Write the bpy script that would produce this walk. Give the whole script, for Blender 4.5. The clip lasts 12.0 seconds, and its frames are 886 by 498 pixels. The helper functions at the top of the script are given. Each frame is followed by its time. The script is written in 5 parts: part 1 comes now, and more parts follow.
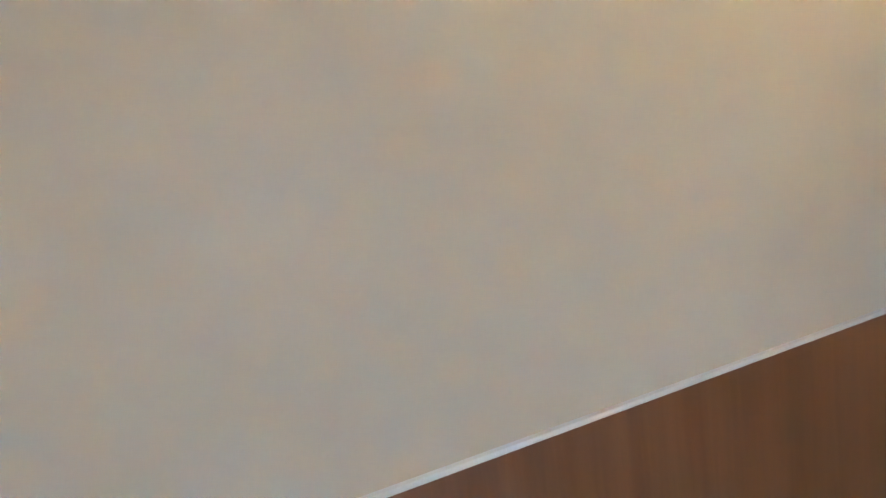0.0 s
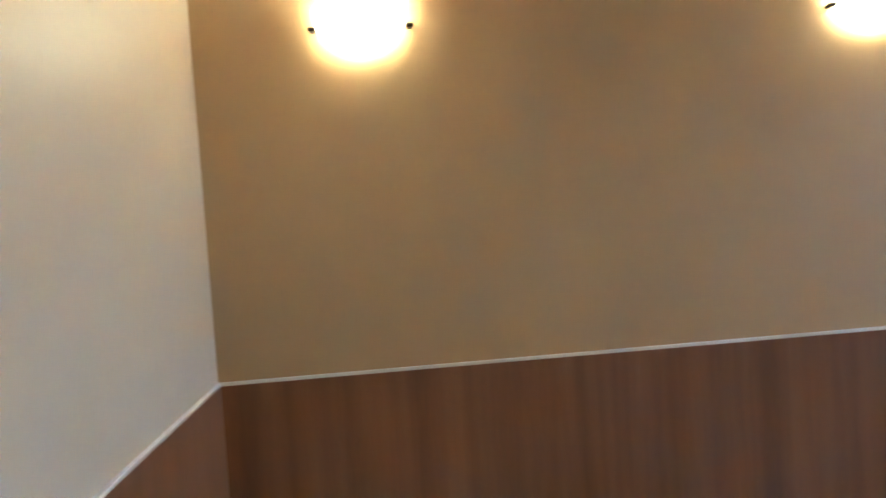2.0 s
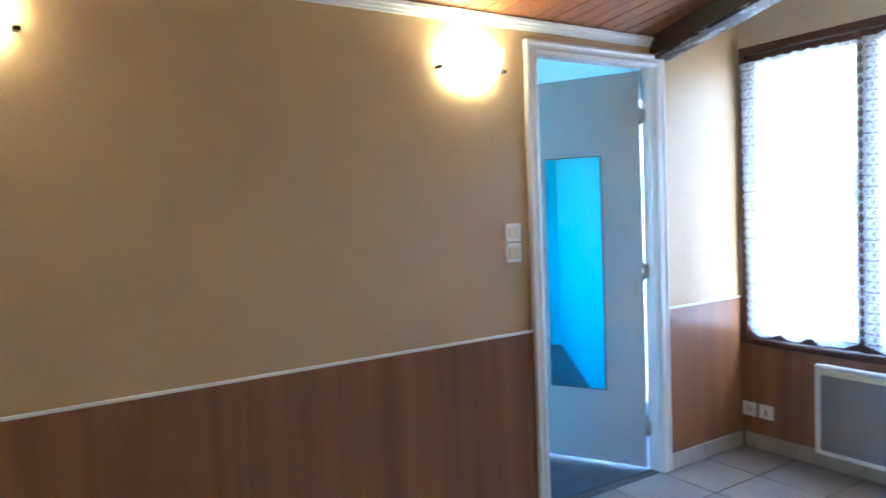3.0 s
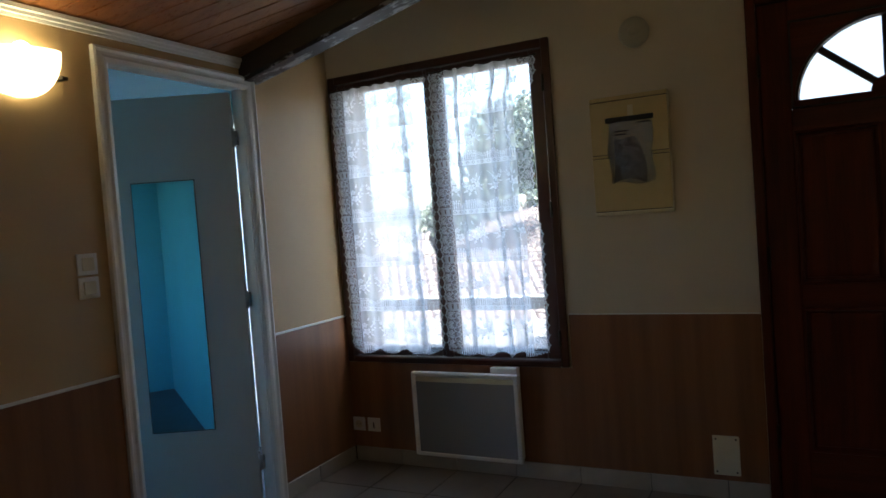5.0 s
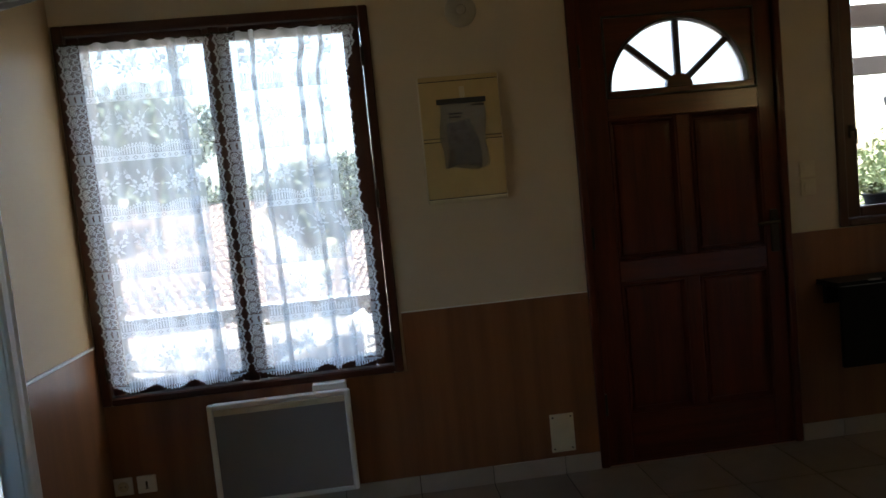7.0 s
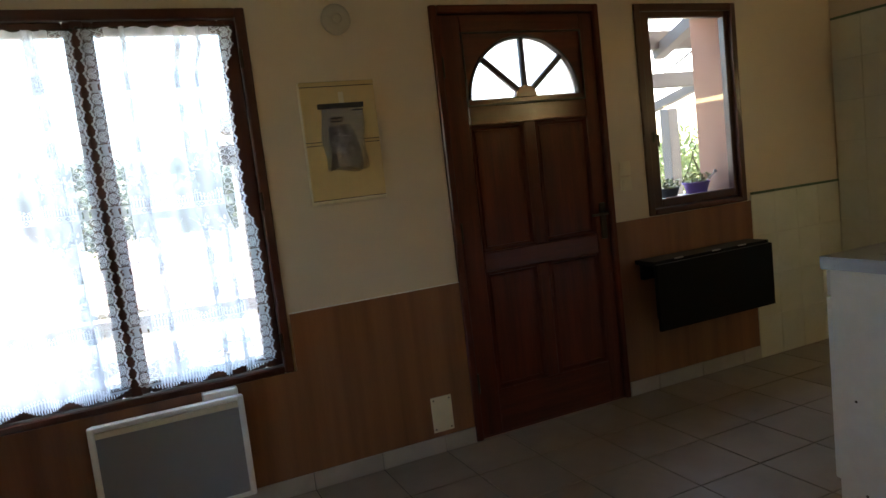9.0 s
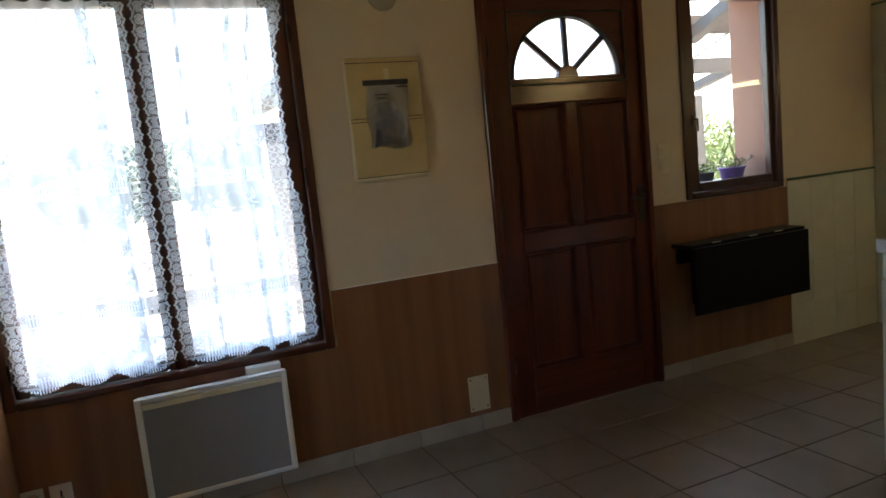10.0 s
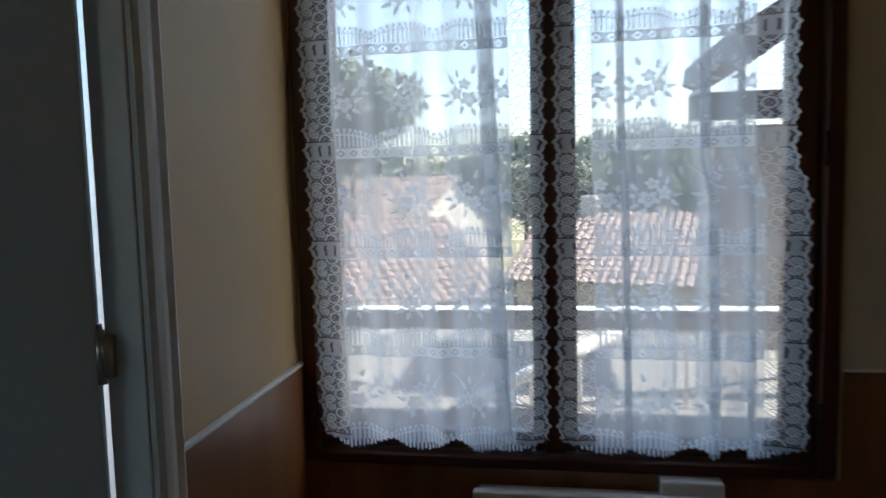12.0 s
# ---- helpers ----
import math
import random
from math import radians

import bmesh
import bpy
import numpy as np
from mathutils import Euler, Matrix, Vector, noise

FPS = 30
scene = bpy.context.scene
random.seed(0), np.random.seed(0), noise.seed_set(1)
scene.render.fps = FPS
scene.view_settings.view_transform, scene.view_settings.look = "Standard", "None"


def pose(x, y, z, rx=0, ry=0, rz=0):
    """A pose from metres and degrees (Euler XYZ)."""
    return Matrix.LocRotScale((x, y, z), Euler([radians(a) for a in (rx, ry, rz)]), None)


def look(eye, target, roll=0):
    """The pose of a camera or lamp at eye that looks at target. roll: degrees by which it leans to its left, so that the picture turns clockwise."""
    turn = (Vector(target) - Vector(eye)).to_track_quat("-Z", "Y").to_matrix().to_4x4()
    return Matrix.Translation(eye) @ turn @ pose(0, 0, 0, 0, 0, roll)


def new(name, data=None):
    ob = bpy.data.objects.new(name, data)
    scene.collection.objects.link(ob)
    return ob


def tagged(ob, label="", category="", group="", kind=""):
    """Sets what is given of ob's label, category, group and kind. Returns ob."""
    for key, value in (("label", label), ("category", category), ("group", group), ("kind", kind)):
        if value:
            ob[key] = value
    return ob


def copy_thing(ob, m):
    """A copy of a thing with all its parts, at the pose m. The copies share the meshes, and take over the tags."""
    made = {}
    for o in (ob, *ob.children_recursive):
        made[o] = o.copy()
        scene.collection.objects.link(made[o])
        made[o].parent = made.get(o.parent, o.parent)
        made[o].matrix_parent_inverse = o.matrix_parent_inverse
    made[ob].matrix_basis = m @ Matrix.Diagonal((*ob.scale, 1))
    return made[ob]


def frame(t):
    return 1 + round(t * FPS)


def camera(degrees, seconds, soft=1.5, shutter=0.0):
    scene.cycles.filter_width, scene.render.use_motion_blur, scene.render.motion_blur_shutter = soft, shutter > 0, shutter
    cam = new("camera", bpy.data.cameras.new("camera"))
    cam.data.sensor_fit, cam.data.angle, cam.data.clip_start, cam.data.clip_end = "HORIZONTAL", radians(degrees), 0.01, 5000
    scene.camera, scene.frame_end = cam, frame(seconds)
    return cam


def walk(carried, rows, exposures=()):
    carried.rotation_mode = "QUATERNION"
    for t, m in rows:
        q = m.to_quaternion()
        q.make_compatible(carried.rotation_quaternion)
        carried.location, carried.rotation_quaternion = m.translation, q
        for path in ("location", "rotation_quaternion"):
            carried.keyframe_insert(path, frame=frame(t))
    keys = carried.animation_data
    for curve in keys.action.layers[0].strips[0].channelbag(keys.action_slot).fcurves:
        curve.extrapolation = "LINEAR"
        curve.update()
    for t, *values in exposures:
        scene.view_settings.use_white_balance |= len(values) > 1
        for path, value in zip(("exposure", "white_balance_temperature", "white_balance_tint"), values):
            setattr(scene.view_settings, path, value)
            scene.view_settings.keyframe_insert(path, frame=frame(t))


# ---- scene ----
cam = camera(64.7, 12.0, shutter=0.25)
PATH = [
    (0, (1.720, -3.168, 1.345), (0.835, -4.935, 1.033), -7.1),
    (0.5, (1.867, -3.247, 1.340), (0.513, -4.704, 1.136), -6.1),
    (1, (2.049, -3.397, 1.338), (0.294, -4.347, 1.201), -4.4),
    (1.5, (2.212, -3.490, 1.311), (0.240, -3.811, 1.240), -3.8),
    (2, (2.307, -3.517, 1.303), (0.314, -3.364, 1.235), -4.0),
    (2.5, (2.297, -3.559, 1.413), (0.424, -2.873, 1.262), -3.1),
    (3, (2.371, -3.498, 1.394), (0.692, -2.416, 1.278), -2.3),
    (3.5, (2.386, -3.487, 1.345), (0.959, -2.086, 1.301), -2.7),
    (3.7, (2.400, -3.470, 1.339), (1.053, -1.992, 1.313), -3.1),
    (5.3, (2.330, -3.262, 1.337), (1.470, -1.458, 1.240), -4.1),
    (5.5, (2.285, -3.224, 1.335), (1.450, -1.410, 1.223), -4.1),
    (6, (2.005, -3.215, 1.345), (1.447, -1.302, 1.205), -4.7),
    (6.5, (1.594, -3.139, 1.368), (1.440, -1.153, 1.191), -4.9),
    (7, (1.265, -3.121, 1.362), (1.449, -1.136, 1.199), -5.6),
    (7.5, (1.014, -3.164, 1.400), (1.425, -1.216, 1.220), -6.0),
    (9.3, (0.674, -3.167, 1.398), (1.516, -1.367, 1.168), -6.5),
    (9.5, (0.629, -3.139, 1.397), (1.480, -1.345, 1.156), -6.4),
    (10, (0.573, -3.096, 1.375), (1.360, -1.275, 1.124), -5.7),
    (10.5, (0.644, -2.920, 1.340), (1.294, -1.046, 1.080), -5.4),
    (11, (0.750, -2.561, 1.324), (1.143, -0.613, 1.098), -4.7),
    (11.5, (0.713, -2.153, 1.317), (0.761, -0.163, 1.124), -3.7),
    (12, (0.662, -1.739, 1.295), (0.354, 0.229, 1.116), -1.4),
]
EXPOSURES = [(0, 5.7, 5300, 10), (0.6, 5.45, 5400, 10), (1.5, 5.2, 5450, 10), (2.0, 5.65, 5150, 10), (2.5, 5.75, 4650, 10), (3.0, 5.55, 4850, 10), (3.5, 4.05, 5400, 10), (5.4, 2.9, 6100, 10), (7.0, 2.95, 6400, 10),
             (7.7, 3.2, 6450, 10), (9.4, 3.95, 6550, 10), (10.0, 3.9, 6550, 10), (10.5, 3.0, 6450, 10), (11.0, 2.5, 6400, 10), (11.5, 2.2, 6450, 10), (12, 2.0, 6500, 10)]
walk(cam, [(t, look(e, g, r)) for t, e, g, r in PATH], EXPOSURES)

# ---- world, sun ----
world = bpy.data.worlds.new("world")
scene.world = world
world.use_nodes = True
wn, wl = world.node_tree.nodes, world.node_tree.links
sky = wn.new("ShaderNodeTexSky")
sky.sky_type, sky.sun_disc = "NISHITA", False
SUN_ELEVATION, SUN_TURN = radians(46), radians(91)
sky.sun_elevation, sky.sun_rotation = SUN_ELEVATION, SUN_TURN
sky.air_density, sky.dust_density, sky.ozone_density = 1.0, 2.5, 0.3
wl.new(sky.outputs[0], wn["Background"].inputs["Color"])
wn["Background"].inputs["Strength"].default_value = 0.15
sun = new("sun", bpy.data.lights.new("sun", "SUN"))
sun.data.energy, sun.data.angle, sun.data.color = 4.0, radians(0.6), (1.0, 0.95, 0.88)
sun_way = Vector((math.sin(SUN_TURN) * math.cos(SUN_ELEVATION), math.cos(SUN_TURN) * math.cos(SUN_ELEVATION), math.sin(SUN_ELEVATION)))
sun.matrix_world = look(sun_way * 50, (0, 0, 0))


# ---- materials ----
class Nodes:
    """A node material under construction."""

    def __init__(self, name):
        self.mat = bpy.data.materials.new(name)
        self.mat.use_nodes = True
        self.n, self.l = self.mat.node_tree.nodes, self.mat.node_tree.links
        self.bsdf = self.n["Principled BSDF"]
        self.out = self.n["Material Output"]

    def add(self, kind, **values):
        node = self.n.new(kind)
        for key, value in values.items():
            node.inputs[key.replace("_", " ")].default_value = value
        return node

    def link(self, a, b):
        self.l.new(a, b)

    def coords(self, scale=(1, 1, 1), source="Object", turn=(0, 0, 0)):
        tc, mp = self.n.new("ShaderNodeTexCoord"), self.n.new("ShaderNodeMapping")
        mp.inputs["Scale"].default_value = scale
        mp.inputs["Rotation"].default_value = turn
        self.link(tc.outputs[source], mp.inputs["Vector"])
        return mp.outputs["Vector"]

    def noise(self, vec, scale, detail=4.0, rough=0.55, distortion=0.0):
        node = self.add("ShaderNodeTexNoise", Scale=scale, Detail=detail, Roughness=rough, Distortion=distortion)
        self.link(vec, node.inputs["Vector"])
        return node.outputs["Fac"]

    def ramp(self, fac, stops):
        node = self.n.new("ShaderNodeValToRGB")
        els = node.color_ramp.elements
        els[0].position, els[0].color = stops[0][0], (*stops[0][1], 1)
        els[1].position, els[1].color = stops[-1][0], (*stops[-1][1], 1)
        for p, c in stops[1:-1]:
            els.new(p).color = (*c, 1)
        self.link(fac, node.inputs["Fac"])
        return node.outputs["Color"]

    def math(self, op, a, b=0.0, c=None):
        node = self.n.new("ShaderNodeMath")
        node.operation = op
        for i, v in enumerate((a, b, c)):
            if v is None:
                continue
            if isinstance(v, (int, float)):
                node.inputs[i].default_value = v
            else:
                self.link(v, node.inputs[i])
        return node.outputs[0]

    def mix(self, fac, a, b, mode="MIX"):
        node = self.n.new("ShaderNodeMixRGB")
        node.blend_type = mode
        for i, v in enumerate((fac, a, b)):
            if isinstance(v, (int, float)):
                node.inputs[i].default_value = v
            elif isinstance(v, tuple):
                node.inputs[i].default_value = (*v, 1)
            else:
                self.link(v, node.inputs[i])
        return node.outputs[0]

    def bump(self, height, strength=0.2, distance=0.002):
        node = self.add("ShaderNodeBump", Strength=strength, Distance=distance)
        self.link(height, node.inputs["Height"])
        self.link(node.outputs[0], self.bsdf.inputs["Normal"])

    def finish(self, color=None, rough=None, metal=0.0, spec=0.5):
        for key, value in (("Base Color", color), ("Roughness", rough)):
            if value is None:
                continue
            if isinstance(value, tuple):
                self.bsdf.inputs[key].default_value = (*value, 1)
            elif isinstance(value, (int, float)):
                self.bsdf.inputs[key].default_value = value
            else:
                self.link(value, self.bsdf.inputs[key])
        self.bsdf.inputs["Metallic"].default_value = metal
        self.bsdf.inputs["Specular IOR Level"].default_value = spec
        return self.mat


def scaled(c, k):
    return tuple(min(1.0, v * k) for v in c)


def paint(name, color, rough=0.5, wear=0.06, bump=0.12, grain=260):
    m = Nodes(name)
    v = m.coords()
    big, mid, fine = m.noise(v, 1.3), m.noise(v, 9.0), m.noise(v, grain, 3)
    c = m.ramp(big, [(0.3, scaled(color, 1 - wear)), (0.7, scaled(color, 1 + wear * 0.6))])
    c = m.mix(0.12, c, m.ramp(mid, [(0.35, scaled(color, 0.86)), (0.65, scaled(color, 1.05))]))
    m.bump(fine, bump, 0.0015)
    r = m.math("ADD", m.math("MULTIPLY", mid, 0.14), rough - 0.07)
    return m.finish(c, r)


def wood(name, dark, light, axis=2, scale=1.0, rough=0.4, vary=0.0, bump=0.15, stripes=0.0, knots=False, turn=0.0, coat=0.0, coat_rough=0.18, spec=0.5):
    m = Nodes(name)
    s = [9.0 * scale] * 3
    s[axis] = 0.55 * scale
    v = m.coords(tuple(s), turn=(0, 0, turn))
    if vary:
        info = m.n.new("ShaderNodeObjectInfo")
        add = m.n.new("ShaderNodeVectorMath")
        add.operation = "ADD"
        m.link(v, add.inputs[0])
        m.link(m.math("MULTIPLY", info.outputs["Random"], 40.0), add.inputs[1])
        v = add.outputs[0]
    g1 = m.noise(v, 2.2, 6, 0.6, 0.4)
    g2 = m.noise(v, 14.0, 4, 0.65)
    f = m.math("ADD", m.math("MULTIPLY", g1, 0.68), m.math("MULTIPLY", g2, 0.32))
    c = m.ramp(f, [(0.32, dark), (0.5, tuple((a + b) / 2 for a, b in zip(dark, light))), (0.68, light)])
    if stripes:
        sv = m.coords(tuple(0.0 if i == axis else 1.0 for i in range(3)))
        st = m.noise(sv, 1 / stripes, 2, 0.4)
        c = m.mix(0.45, c, m.ramp(st, [(0.36, scaled(dark, 0.92)), (0.62, scaled(light, 1.12))]))
    if knots:
        kv = m.coords((1.0, 1.6, 1.0))
        vor = m.add("ShaderNodeTexVoronoi", Scale=6.0)
        m.link(kv, vor.inputs["Vector"])
        k = m.math("LESS_THAN", vor.outputs["Distance"], 0.1)
        c = m.mix(m.math("MULTIPLY", k, 0.65), c, scaled(dark, 0.3))
    m.bump(f, bump, 0.001)
    r = m.math("ADD", m.math("MULTIPLY", g2, 0.2), rough - 0.1)
    mat = m.finish(c, r, 0.0, spec)
    m.bsdf.inputs["Coat Weight"].default_value = coat
    if coat > 0.5:
        ripple = m.add("ShaderNodeBump", Strength=0.45, Distance=0.0012)
        m.link(g2, ripple.inputs["Height"])
        m.link(ripple.outputs[0], m.bsdf.inputs["Coat Normal"])
    m.bsdf.inputs["Coat Roughness"].default_value = coat_rough
    return mat


def ceramic(name, a, b, rough=0.28, random=0.1):
    m = Nodes(name)
    v = m.coords()
    info = m.n.new("ShaderNodeObjectInfo")
    add = m.n.new("ShaderNodeVectorMath")
    add.operation = "ADD"
    m.link(v, add.inputs[0])
    m.link(m.math("MULTIPLY", info.outputs["Random"], 30.0), add.inputs[1])
    big, fine = m.noise(add.outputs[0], 4.0, 4, 0.55, 0.6), m.noise(add.outputs[0], 40.0, 3)
    c = m.ramp(big, [(0.32, a), (0.68, b)])
    c = m.mix(0.10, c, m.ramp(fine, [(0.3, scaled(a, 0.9)), (0.7, scaled(b, 1.05))]))
    tone = m.math("ADD", m.math("MULTIPLY", info.outputs["Random"], random), 1 - random / 2)
    hsv = m.n.new("ShaderNodeHueSaturation")
    m.link(tone, hsv.inputs["Value"])
    m.link(c, hsv.inputs["Color"])
    return m.finish(hsv.outputs[0], m.math("ADD", m.math("MULTIPLY", fine, 0.05), rough))


def plastic(name, color, rough=0.35, metal=0.0, wear=0.04, spec=0.5):
    m = Nodes(name)
    v = m.coords()
    c = m.ramp(m.noise(v, 14.0), [(0.3, scaled(color, 1 - wear)), (0.7, scaled(color, 1 + wear))])
    r = m.math("ADD", m.math("MULTIPLY", m.noise(v, 90.0), 0.12), rough - 0.06)
    return m.finish(c, r, metal, spec)


CREAM = paint("cream_satin_paint", (0.66, 0.57, 0.425), 0.45, 0.03, grain=330)
# the same cream, darkened and warmed for dim lamplight on the west wall
CREAM_LAMPLIT = paint("cream_satin_paint_lamplit", (0.52, 0.36, 0.185), 0.45, grain=330)
BLUE = paint("blue_paint", (0.075, 0.41, 0.52), 0.5)
# white ceiling, the room's dim blue bounce light put into its colour
WHITE_CEILING = paint("white_ceiling_paint_blue_bounce", (0.13, 0.33, 0.41), 0.7)
LAMINATE = wood("brown_wood_laminate", (0.165, 0.066, 0.026), (0.285, 0.122, 0.049), 2, 1.0, 0.36, stripes=0.11, coat=0.4, coat_rough=0.32)
TRIM_WHITE = paint("white_gloss_trim", (0.78, 0.78, 0.76), 0.34, 0.05, 0.03)
DOOR_WHITE = paint("white_door_paint", (0.62, 0.63, 0.62), 0.42, 0.05, 0.05)
DARK_WOOD = wood("dark_stained_hardwood", (0.052, 0.0092, 0.0033), (0.125, 0.0240, 0.0082), 2, 1.0, 0.5, coat=0.30, coat_rough=0.13, spec=0.2)
DARK_WOOD_H = wood("dark_stained_hardwood_rails", (0.052, 0.0092, 0.0033), (0.125, 0.0240, 0.0082), 0, 1.0, 0.5, coat=0.75, coat_rough=0.10, spec=0.2)
WINDOW_WOOD = wood("brown_window_wood", (0.042, 0.0105, 0.0045), (0.092, 0.024, 0.0100), 2, 1.0, 0.38, coat=0.35)
WINDOW_WOOD_H = wood("brown_window_wood_rails", (0.042, 0.0105, 0.0045), (0.092, 0.024, 0.0100), 0, 1.0, 0.38, coat=0.35)
PLANK = wood("varnished_pine_plank", (0.20, 0.062, 0.018), (0.40, 0.15, 0.045), 0, 1.0, 0.3, knots=True, coat=0.6)
BEAM = wood("dark_varnished_beam", (0.014, 0.007, 0.005), (0.036, 0.016, 0.009), 0, 1.0, 0.45, coat=0.12)
FLOOR_TILE = ceramic("beige_floor_tile", (0.225, 0.193, 0.157), (0.285, 0.247, 0.205), 0.34)
SKIRT_TILE = ceramic("pale_skirting_tile", (0.37, 0.335, 0.28), (0.46, 0.42, 0.355), 0.32)
WALL_TILE = ceramic("pale_green_wall_tile", (0.60, 0.61, 0.48), (0.68, 0.69, 0.57), 0.3, 0.05)
BORDER_TILE = ceramic("dark_green_border_tile", (0.05, 0.10, 0.055), (0.10, 0.17, 0.10), 0.3)
GROUT = paint("grey_grout", (0.085, 0.075, 0.065), 0.8)
GROUT_PALE = paint("pale_grout", (0.50, 0.50, 0.41), 0.8)
DARK_FLOOR = ceramic("dark_grey_floor", (0.035, 0.045, 0.055), (0.06, 0.07, 0.085), 0.35)
PLASTIC = plastic("white_plastic", (0.82, 0.81, 0.77), 0.32)
PLASTIC_OLD = plastic("cream_plastic", (0.70, 0.64, 0.47), 0.38)
DETECTOR = plastic("aged_cream_plastic", (0.44, 0.40, 0.31), 0.45)
PANEL_CREAM = plastic("yellowed_cream_plastic", (0.62, 0.49, 0.24), 0.4)
DARK_LINE = plastic("dark_gap", (0.03, 0.022, 0.015), 0.6)
METAL = plastic("dull_metal", (0.5, 0.49, 0.46), 0.35, 1.0)
BRONZE = plastic("dark_bronze", (0.055, 0.042, 0.03), 0.35, 0.9)
STEEL = plastic("brushed_stainless_steel", (0.33, 0.335, 0.35), 0.30, 1.0)
ENAMEL = plastic("white_enamel", (0.80, 0.80, 0.77), 0.3)
CABINET_WHITE = plastic("white_melamine", (0.80, 0.80, 0.76), 0.4)
BLACK_TOP = plastic("black_brown_laminate", (0.005, 0.0045, 0.004), 0.42, 0.0, 0.1, 0.15)
GREY_PAPER = plastic("grey_paper", (0.12, 0.096, 0.068), 0.6, 0.0, 0.3)
PURPLE = plastic("purple_plastic", (0.24, 0.13, 0.46), 0.4)
POT_DARK = plastic("dark_grey_plastic", (0.035, 0.037, 0.042), 0.5)
SOIL = paint("potting_soil", (0.05, 0.035, 0.022), 0.95, 0.3, 0.8, 60)
TERRACOTTA = paint("pink_terracotta_render", (0.31, 0.175, 0.125), 0.85, 0.12, 0.5, 120)
RENDER_PALE = paint("pale_render", (0.33, 0.31, 0.285), 0.85, 0.1, 0.4, 60)
CONCRETE = paint("sunlit_concrete", (0.185, 0.175, 0.165), 0.9, 0.15, 0.5, 40)
GREY_WOOD = wood("weathered_grey_wood", (0.085, 0.08, 0.075), (0.16, 0.15, 0.14), 0, 1.0, 0.75)
GREY_WOOD_V = wood("weathered_grey_post", (0.085, 0.08, 0.075), (0.16, 0.15, 0.14), 2, 1.0, 0.75)
RAIL_PAINT = paint("pale_blue_grey_rail", (0.70, 0.76, 0.80), 0.5)
WHITE_RAIL = paint("white_painted_metal", (0.75, 0.75, 0.73), 0.45)
BARK = wood("bark", (0.06, 0.045, 0.03), (0.14, 0.10, 0.07), 2, 1.0, 0.9, bump=0.6)
ROOF_TILE = ceramic("clay_roof_tile", (0.165, 0.128, 0.118), (0.225, 0.18, 0.168), 0.8, 0.2)


def worn_beam():
    """Dark varnish flaked off in patches down to grey wood."""
    m = Nodes("flaking_dark_varnish")
    v = m.coords((4.0, 9.0, 4.0))
    flakes = m.math("ADD", m.math("MULTIPLY", m.noise(v, 2.2, 6, 0.7), 0.7), m.math("MULTIPLY", m.noise(v, 0.5, 2), 0.3))
    patch = m.ramp(flakes, [(0.505, (0, 0, 0)), (0.545, (1, 1, 1))])
    grain = m.ramp(m.noise(m.coords((0.6, 9.0, 9.0)), 5.0, 5), [(0.3, (0.16, 0.155, 0.15)), (0.7, (0.36, 0.35, 0.34))])
    m.bump(flakes, 0.4, 0.002)
    return m.finish(m.mix(patch, (0.022, 0.011, 0.007), grain), 0.5)


BEAM_WORN = worn_beam()


def leaves_material(name, a, b):
    m = Nodes(name)
    geo = m.n.new("ShaderNodeNewGeometry")
    c = m.ramp(geo.outputs["Random Per Island"], [(0.0, a), (1.0, b)])
    m.bsdf.inputs["Subsurface Weight"].default_value = 0.0
    return m.finish(c, 0.6)


# needles lightened, the haze over the pine put into their colour
PINE = leaves_material("hazed_pine_needles", (0.065, 0.095, 0.070), (0.115, 0.14, 0.105))
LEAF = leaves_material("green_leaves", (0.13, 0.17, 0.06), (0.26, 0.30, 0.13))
# pale greyish leaves: distance haze is painted into the far trees
LEAF_HAZED = leaves_material("hazed_far_foliage", (0.085, 0.11, 0.08), (0.125, 0.15, 0.11))


def ground_material():
    m = Nodes("dry_grass_and_earth")
    v = m.coords()
    c = m.ramp(m.noise(v, 0.25, 8, 0.7), [(0.35, (0.10, 0.12, 0.05)), (0.55, (0.22, 0.19, 0.11)), (0.7, (0.34, 0.29, 0.21))])
    m.bump(m.noise(v, 20.0, 5), 0.5, 0.02)
    return m.finish(c, 0.95)


def glass_material(name, frosted, tint=(0.93, 0.95, 0.96)):
    m = Nodes(name)
    if frosted:
        m.bsdf.inputs["Transmission Weight"].default_value = 1.0
        m.bump(m.noise(m.coords(), 140.0, 2), 0.5, 0.002)
        return m.finish(tint, 0.55)
    g, t, mix = m.n.new("ShaderNodeBsdfGlossy"), m.n.new("ShaderNodeBsdfTransparent"), m.n.new("ShaderNodeMixShader")
    fr = m.n.new("ShaderNodeLayerWeight")
    fr.inputs["Blend"].default_value = 0.5
    gloss = m.math("ADD", 0.035, m.math("MULTIPLY", m.math("POWER", fr.outputs["Facing"], 4.0), 0.5))
    g.inputs["Roughness"].default_value = 0.02
    t.inputs["Color"].default_value = (0.95, 0.97, 0.96, 1)
    m.link(gloss, mix.inputs[0])
    m.link(t.outputs[0], mix.inputs[1])
    m.link(g.outputs[0], mix.inputs[2])
    m.link(mix.outputs[0], m.out.inputs["Surface"])
    return m.mat


GLASS = glass_material("window_glass", False)
FROSTED = glass_material("frosted_glass", True)
FROSTED_GREY = glass_material("grey_frosted_glass", True, (0.68, 0.76, 0.82))


